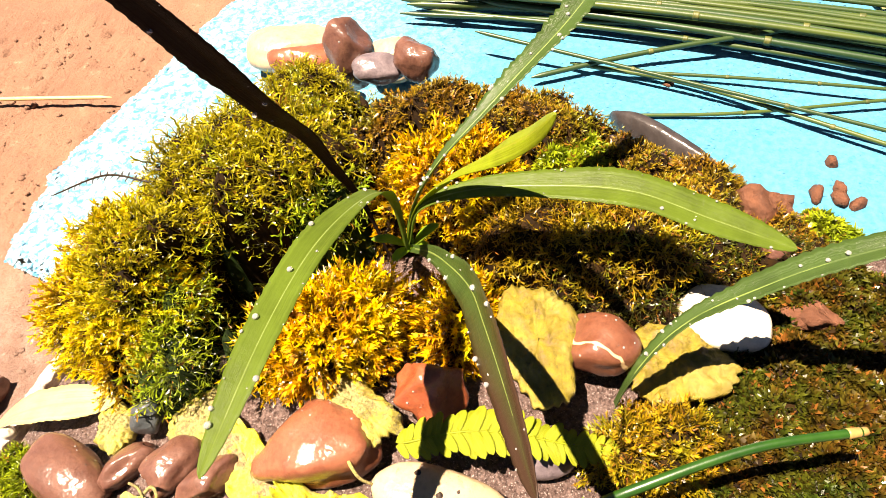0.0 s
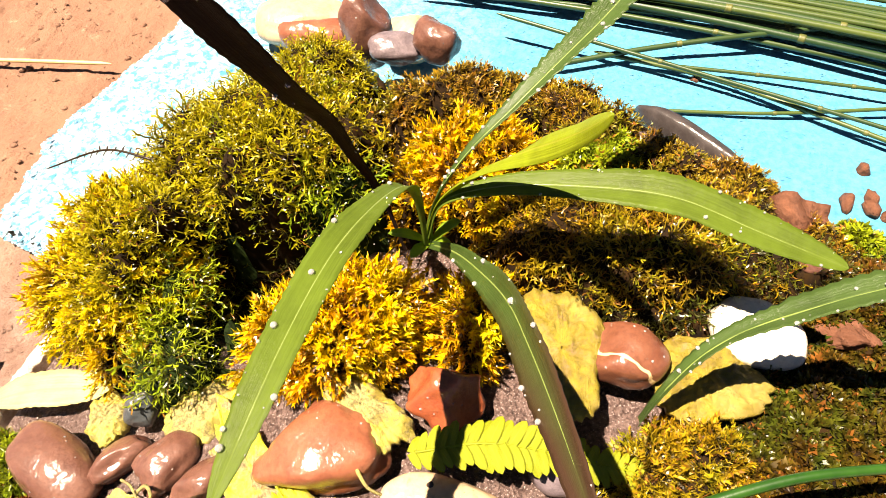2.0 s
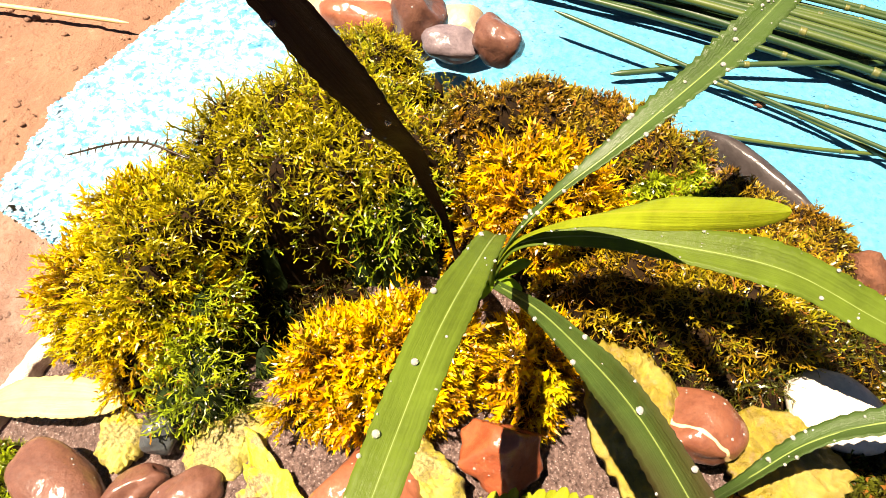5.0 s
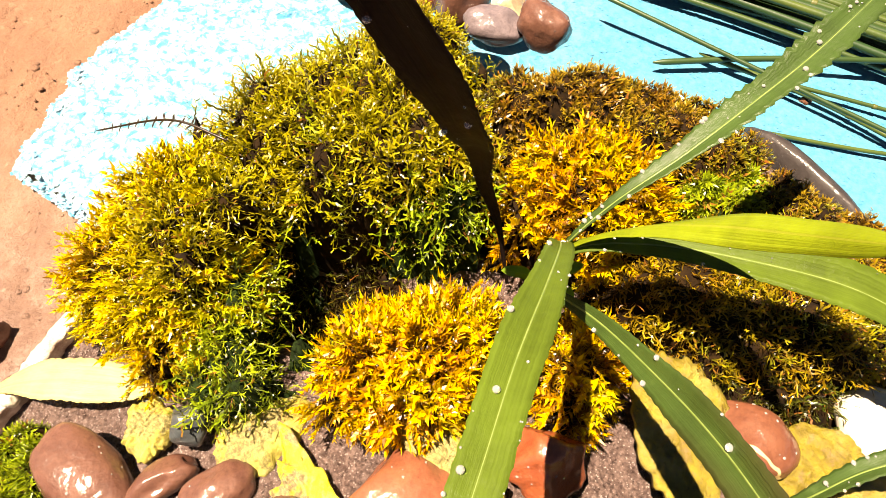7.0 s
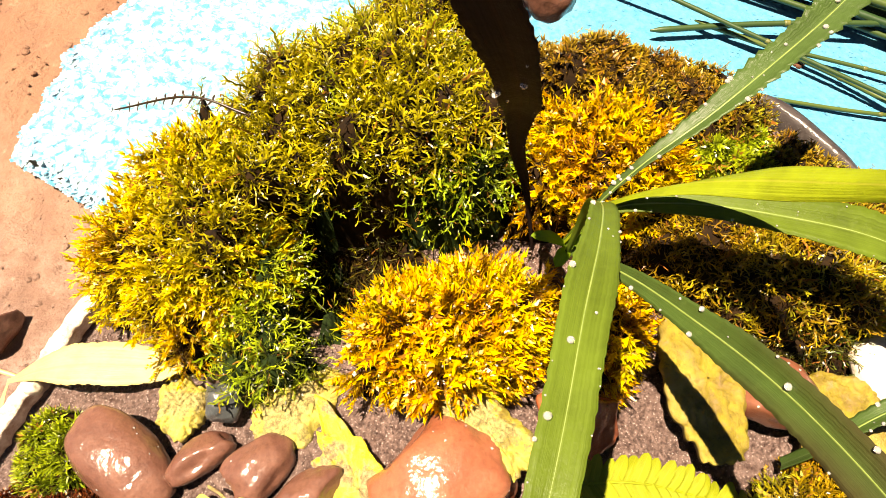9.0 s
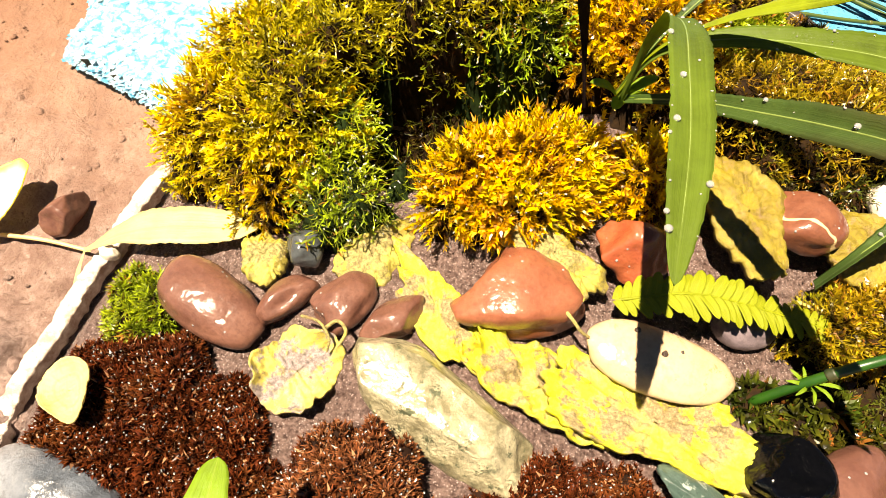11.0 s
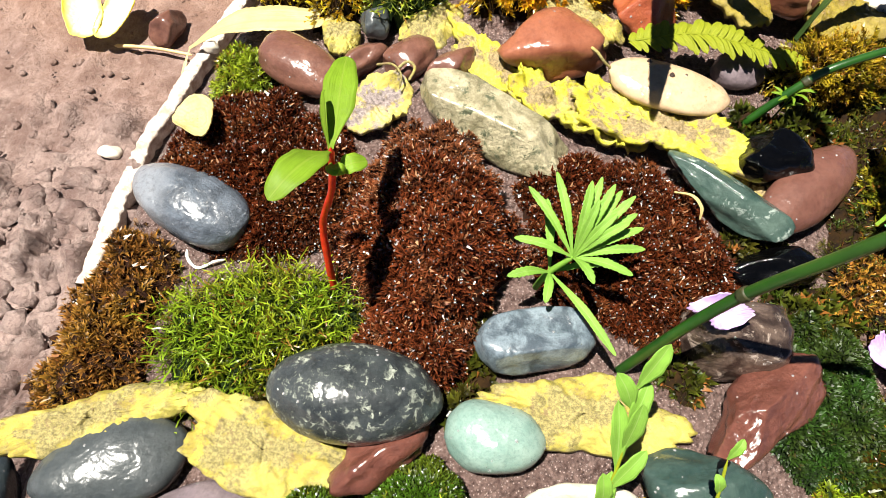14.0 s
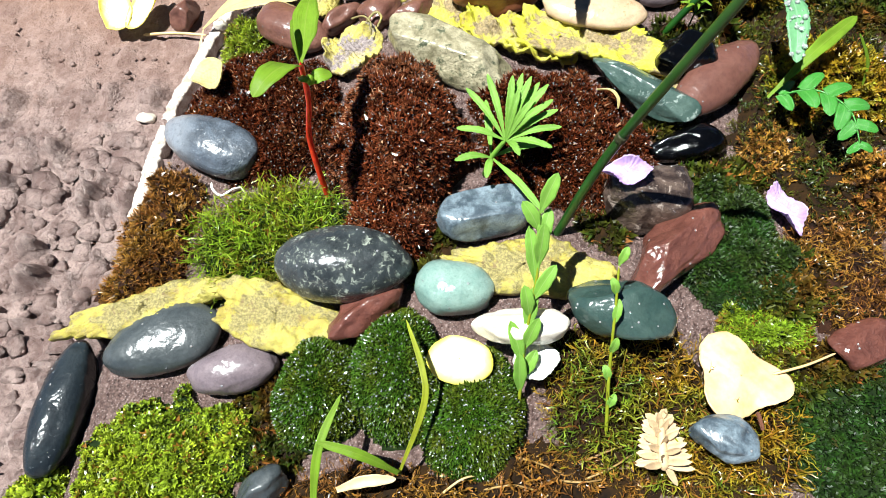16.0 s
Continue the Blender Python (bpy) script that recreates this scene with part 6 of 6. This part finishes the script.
for pts, w, nn in ((((-0.0990, -0.0128, 0.0710), (-0.0986, -0.0060, 0.0720), (-0.0984, 0.0020, 0.0730), (-0.0980, 0.0090, 0.0725)), 0.0068, (0, -0.2, 1)), (((-0.0992, -0.0135, 0.0710), (-0.1015, -0.0195, 0.0770), (-0.1045, -0.0245, 0.0785), (-0.1075, -0.0285, 0.0770)), 0.0068, (-0.1, -0.1, 1)),
                   (((-0.0990, -0.0135, 0.0640), (-0.0955, -0.0125, 0.0660), (-0.0925, -0.0110, 0.0650)), 0.0042, (0, -0.2, 1)), (((-0.0994, -0.0130, 0.0700), (-0.1005, -0.0080, 0.0740), (-0.1012, -0.0030, 0.0760)), 0.0030, (-0.8, 0, 0.5)), (((-0.0992, -0.0140, 0.0680), (-0.0985, -0.0165, 0.0695), (-0.0975, -0.0180, 0.0700)), 0.0025, (0, 0, 1))):
    blade("leaf", [tuple(Vector(p) - S0) for p in pts], w, LEAF_LIGHT, seedling, nn, 0.18, 40, base=0.15, belly=0.5)

bud = bmesh.new()
bmesh.ops.create_icosphere(bud, subdivisions=3, radius=0.0012)
for v in bud.verts:
    v.co.z *= 1.25 - 0.25 * math.cos(5 * math.atan2(v.co.y, v.co.x)) * abs(v.co.z) / 0.0012
part("bud", bud, LEAF_LIGHT, seedling, "small round green bud").location = Vector((-0.0975, -0.0145, 0.0668)) - S0

# ---- rosette seedling ----
rosette = new("rosette_seedling")
rosette.location = (-0.0525, -0.0215, 0.031)
tagged(rosette, "bright green seedling with whorls of narrow leaves on brown moss", "seedling")
tube("stem", [(0, 0, 0), (0.0015, 0.0005, 0.008), (0.0055, 0.0010, 0.0165)], 0.0008, LEAF_ROSETTE, rosette, 8, 20, 0.2)
for k, (top, dx, dy, dz) in enumerate(((0, -0.0105, -0.0035, 0.004), (0, 0.0130, -0.0200, 0.002), (0, -0.0010, 0.0160, 0.006), (0, 0.0150, 0.0020, 0.003), (0, -0.002, -0.0090, 0.003),
                                       (1, -0.0105, 0.0140, 0.006), (1, -0.0045, 0.0170, 0.008), (1, 0.0050, 0.0150, 0.010), (1, 0.0095, 0.0125, 0.009), (1, 0.0130, 0.0080, 0.007), (1, 0.0150, 0.0010, 0.004), (1, 0.0120, -0.0050, 0.003), (1, -0.0135, 0.0025, 0.003), (1, 0.0035, 0.0085, 0.011), (1, 0.0075, 0.0060, 0.010), (1, 0.0030, -0.0080, 0.004), (1, 0.0070, 0.0120, 0.012), (1, 0.0115, 0.0100, 0.011), (1, 0.0100, 0.0040, 0.010), (1, 0.0140, 0.0045, 0.007), (1, 0.0020, 0.0125, 0.012))):
    o = Vector((0.0055, 0.0010, 0.0160)) if top else Vector((0.0018, 0.0005, 0.009))
    d = Vector((dx, dy, dz))
    blade("leaf", [tuple(o), tuple(o + d * 0.5 + Vector((0, 0, 0.0016))), tuple(o + d)], 0.0020 if top else 0.0021, LEAF_ROSETTE, rosette, (0, -0.15, 1), 0.3, 46, 0.22, base=0.3, belly=0.6, thick=0.0003, pitch=0.0011)

# ---- ferns, sprouts and blades ----
frond("fern_frond", [(-0.0235, 0.0535, 0.0400), (-0.0040, 0.0555, 0.0425), (0.0210, 0.0520, 0.0400), (0.0300, 0.0505, 0.0385)], 0.0132, 25, FERN, "yellow-green fern frond lying over pebbles", 3, slant=0.5, size=0.46)
frond("moss_frond", [(-0.0974, 0.1242, 0.0600), (-0.1120, 0.1275, 0.0600), (-0.1310, 0.1253, 0.0545)], 0.0040, 16, MIXED, "thin dark fern frond sticking out of the hummock", 5, size=0.25)
frond("leaf_sprig", [(0.0350, -0.0030, 0.0420), (0.0430, -0.0055, 0.0460), (0.0500, -0.0130, 0.0460), (0.0515, -0.0225, 0.0430)], 0.0165, 6, LEAF_GLOSSY, "glossy green compound leaf on the moss slope", 6, slant=0.6, category="plant", size=0.55)
wet, line, side, nrm, half = blade("wet_leaf", [(0.0370, 0.0250, 0.0560), (0.0352, 0.0110, 0.0600), (0.0330, -0.0040, 0.0560)], 0.0062, LEAF_WET, None, (0, -0.2, 1), 0.2, 60, 0.1, 0.5, 0.5, "wet green toothed leaf above the moss")
tagged(wet, category="leaf")
droplets(wet, line, side, nrm, half, 45, 14, 0.0006, 0.5)
blade("narrow_leaf", [(0.0310, -0.0040, 0.0420), (0.0440, 0.0060, 0.0500), (0.0590, 0.0180, 0.0510)], 0.0044, LEAF_LIGHT, None, (0, -0.2, 1), 0.25, 30, 0, 0.2, 0.6, "narrow fresh green leaf over the moss")[0]["category"] = "leaf"


def sprout(name, points, leaves, width, label, seed, long=0.009):
    r = random.Random(seed)
    top = new(name)
    top.location = points[0]
    tagged(top, label, "sprout")
    local = [tuple(Vector(p) - Vector(points[0])) for p in points]
    tube("stem", local, 0.0005, FERN, top, 8, 30, 0.4)
    line = spline(local, leaves + 2)
    tan = unit(np.gradient(line, axis=0))
    for i in range(1, leaves + 2):
        a = i * 2.4 + seed
        d = unit(tan[i] * r.uniform(1.2, 2.2) + np.array([math.cos(a), math.sin(a) * 0.6, 0.1]) * 0.7)
        n = long * r.uniform(0.7, 1.2)
        p = line[i]
        blade("leaf", [tuple(p), tuple(p + d * n * 0.5 + [0, 0, 0.001]), tuple(p + d * n)], width, LEAF_ROSETTE, top, (0, -0.5, 1), 0.3, 16, base=0.25, belly=0.5, thick=0.00025)


sprout("green_sprout", [(-0.0466, -0.0885, 0.024), (-0.0452, -0.0760, 0.0395), (-0.0426, -0.0640, 0.0530), (-0.0422, -0.0540, 0.0640)], 11, 0.0034, "pale green leafy sprout in front of lichen", 2, 0.0120)
sprout("green_sprout", [(-0.0250, -0.0960, 0.024), (-0.0250, -0.0840, 0.036), (-0.0242, -0.0700, 0.050), (-0.0240, -0.0640, 0.056)], 5, 0.0022, "thin green sprout rising from wispy moss", 4, 0.006)
for pts, w, mat, lab in ((((-0.0775, -0.1040, 0.022), (-0.0705, -0.0910, 0.0370), (-0.0705, -0.0830, 0.0410), (-0.0745, -0.0700, 0.0405)), 0.0016, FERN, "thin arching grass blade with a dry tip"), (((-0.0775, -0.1040, 0.024), (-0.0860, -0.1010, 0.0330), (-0.0965, -0.0980, 0.0340)), 0.0026, LEAF_LIGHT, "wet grass blade over the velvet moss"), (((-0.0990, -0.1150, 0.020), (-0.0960, -0.1000, 0.0330), (-0.0910, -0.0870, 0.0350)), 0.0022, LEAF_LIGHT, "upright green grass blade"), (((-0.0930, -0.1075, 0.022), (-0.0860, -0.1060, 0.0250), (-0.0780, -0.1055, 0.0240)), 0.0030, DRY_LEAF, "short dry brown grass blade")):
    blade("grass_blade", pts, w, mat, None, (0, -0.4, 1), 0.3, 30, base=0.5, belly=0.5, label=lab)[0]["category"] = "grass"
tagged(tube("worm_like_root", [(-0.0900, 0.0440, 0.031), (-0.0868, 0.0455, 0.0335), (-0.0845, 0.0430, 0.034), (-0.0860, 0.0400, 0.032)], 0.0005, LICHEN, None, 8, 30, 0.2), "thin curled yellow rootlet", "root")

head = new("dry_seed_head")
head.location = (-0.0133, -0.0995, 0.0285)
tagged(head, "dry beige scaly seed head lying in the moss", "seed head")
tube("core", [(0, -0.0060, 0), (0, 0, 0.002), (0.0010, 0.0065, 0.002)], 0.0016, DRY_HEAD, head, 8, 12, 0.6)
rr = random.Random(8)
for k in range(46):
    s = k / 45
    a = k * 2.4
    p = Vector((0.0005 * s, -0.005 + 0.0105 * s, 0.001))
    d = Vector((math.cos(a), 0.75 * s - 0.15, max(-0.1, math.sin(a) * 0.7))).normalized() * (0.0072 - 0.0034 * s)
    blade("scale", [tuple(p), tuple(p + d * 0.5), tuple(p + d)], 0.0018, DRY_HEAD, head, (0.1, -0.3, 1), 0.3, 8, base=0.5, belly=0.4, thick=0.0002)


# ---- small litter ----
for pts, rad, mat, lab in ((((-0.0363, 0.0507, 0.0400), (-0.0341, 0.0472, 0.0410), (-0.0323, 0.0453, 0.0400), (-0.0296, 0.0445, 0.0380)), 0.0005, LICHEN, "thin curved yellow rootlet between pebbles"), (((-0.0958, 0.0478, 0.0290), (-0.0911, 0.0456, 0.0320), (-0.0883, 0.0420, 0.0320), (-0.0886, 0.0393, 0.0290)), 0.0004, LICHEN, "thin looped yellow rootlet over crusted lichen"),
                           (((0.0185, -0.0826, 0.0280), (0.0230, -0.0818, 0.0292), (0.0280, -0.0805, 0.0292), (0.0360, -0.0775, 0.0280)), 0.0004, STRAW, "thin dry stalk between a dry leaf and a dark pebble")):
    tagged(tube("rootlet", pts, rad, mat, None, 8, 30, 0.3), lab, "root")
rr = random.Random(21)
for k in range(12):
    x, y, turn = -0.045 + rr.uniform(-0.022, 0.022), -0.106 + rr.uniform(-0.008, 0.008), rr.uniform(-0.6, 0.6)
    long, z = rr.uniform(0.005, 0.011), 0.0200
    pts = [(x - long * math.cos(turn), y - long * math.sin(turn), z - 0.002), (x, y + rr.uniform(-0.001, 0.001), z + rr.uniform(0.0, 0.002)), (x + long * math.cos(turn), y + long * math.sin(turn), z - 0.002)]
    tagged(tube("dry_root", pts, 0.00035, REED_DRY if k % 2 else STRAW, None, 6, 20, 0.4), "thin dry brown root thread in the front moss", "root", "dry roots in the front moss")
# water drops, built as small stones in the brown quartz material
for at, size in (((-0.0187, 0.0467, 0.0396), 0.0009), ((-0.0134, 0.0412, 0.0407), 0.0009), ((-0.0090, 0.0420, 0.0400), 0.0006)):
    stone("grain", at, (size, size * 0.8, size * 0.5), 20, QUARTZ, "tiny water drop on the cream pebble, coloured as brown quartz", 300, 0.9, 2, 0, 0.08, category="grain", group="grains on the cream pebble", fine=2)
blade("grass_blade", [(0.0620, 0.0013, 0.0380), (0.0605, 0.0046, 0.0460), (0.0551, 0.0079, 0.0540)], 0.0012, LEAF_LIGHT, None, (0, -0.4, 1), 0.3, 24, base=0.5, belly=0.5, label="thin pale grass blade on the moss slope")[0]["category"] = "grass"
tube("stalk", [(-0.0095, 0.0020, 0.0004), (-0.0118, 0.0026, 0.0002), (-0.0138, 0.0030, -0.0006)], 0.0006, TERRACOTTA, dry_leaf, 8, 16, 0.2, label="short orange-brown stalk")
blade("dry_bract", [(-0.0172, 0.0042, 0.0385), (-0.0138, 0.0020, 0.0405), (-0.0120, -0.0012, 0.0405), (-0.0118, -0.0036, 0.0385)], 0.0015, PETAL_STRAW, None, (0.3, 0.3, 1), 0.3, 24, base=0.4, belly=0.5, label="thin curled yellow bract on red-brown moss")[0]["category"] = "bract"
tagged(tube("white_root", [(-0.1450, -0.0035, 0.0070), (-0.1436, -0.0080, 0.0085), (-0.1405, -0.0105, 0.0080), (-0.1360, -0.0090, 0.0095), (-0.1335, -0.0078, 0.0085)], 0.0005, PETAL_WHITE, None, 8, 30, 0.3, 0.1), "thin white rootlet beneath a blue-grey stone", "root")
weed = new("tiny_weed")
weed.location = (0.0188, 0.0362, 0.0300)
tagged(weed, "tiny dark green weed with whorled thin leaves by a reed", "weed")
tube("stem", [(0, 0, 0), (0.0004, 0.0002, 0.006), (0.0010, 0.0006, 0.0130)], 0.0003, REED_BRIGHT, weed, 6, 14, 0.3)
for k in range(9):
    a, high = k * 0.75, 0.006 + 0.0008 * k
    tip = (0.0055 * math.cos(a), 0.0048 * math.sin(a), high + 0.0022)
    blade("leaf", [(0.0004, 0.0002, high), (tip[0] * 0.5, tip[1] * 0.5, high + 0.0022), tip], 0.0009, LEAF_LIGHT, weed, (0, -0.3, 1), 0.2, 12, base=0.4, belly=0.5, thick=0.0002)
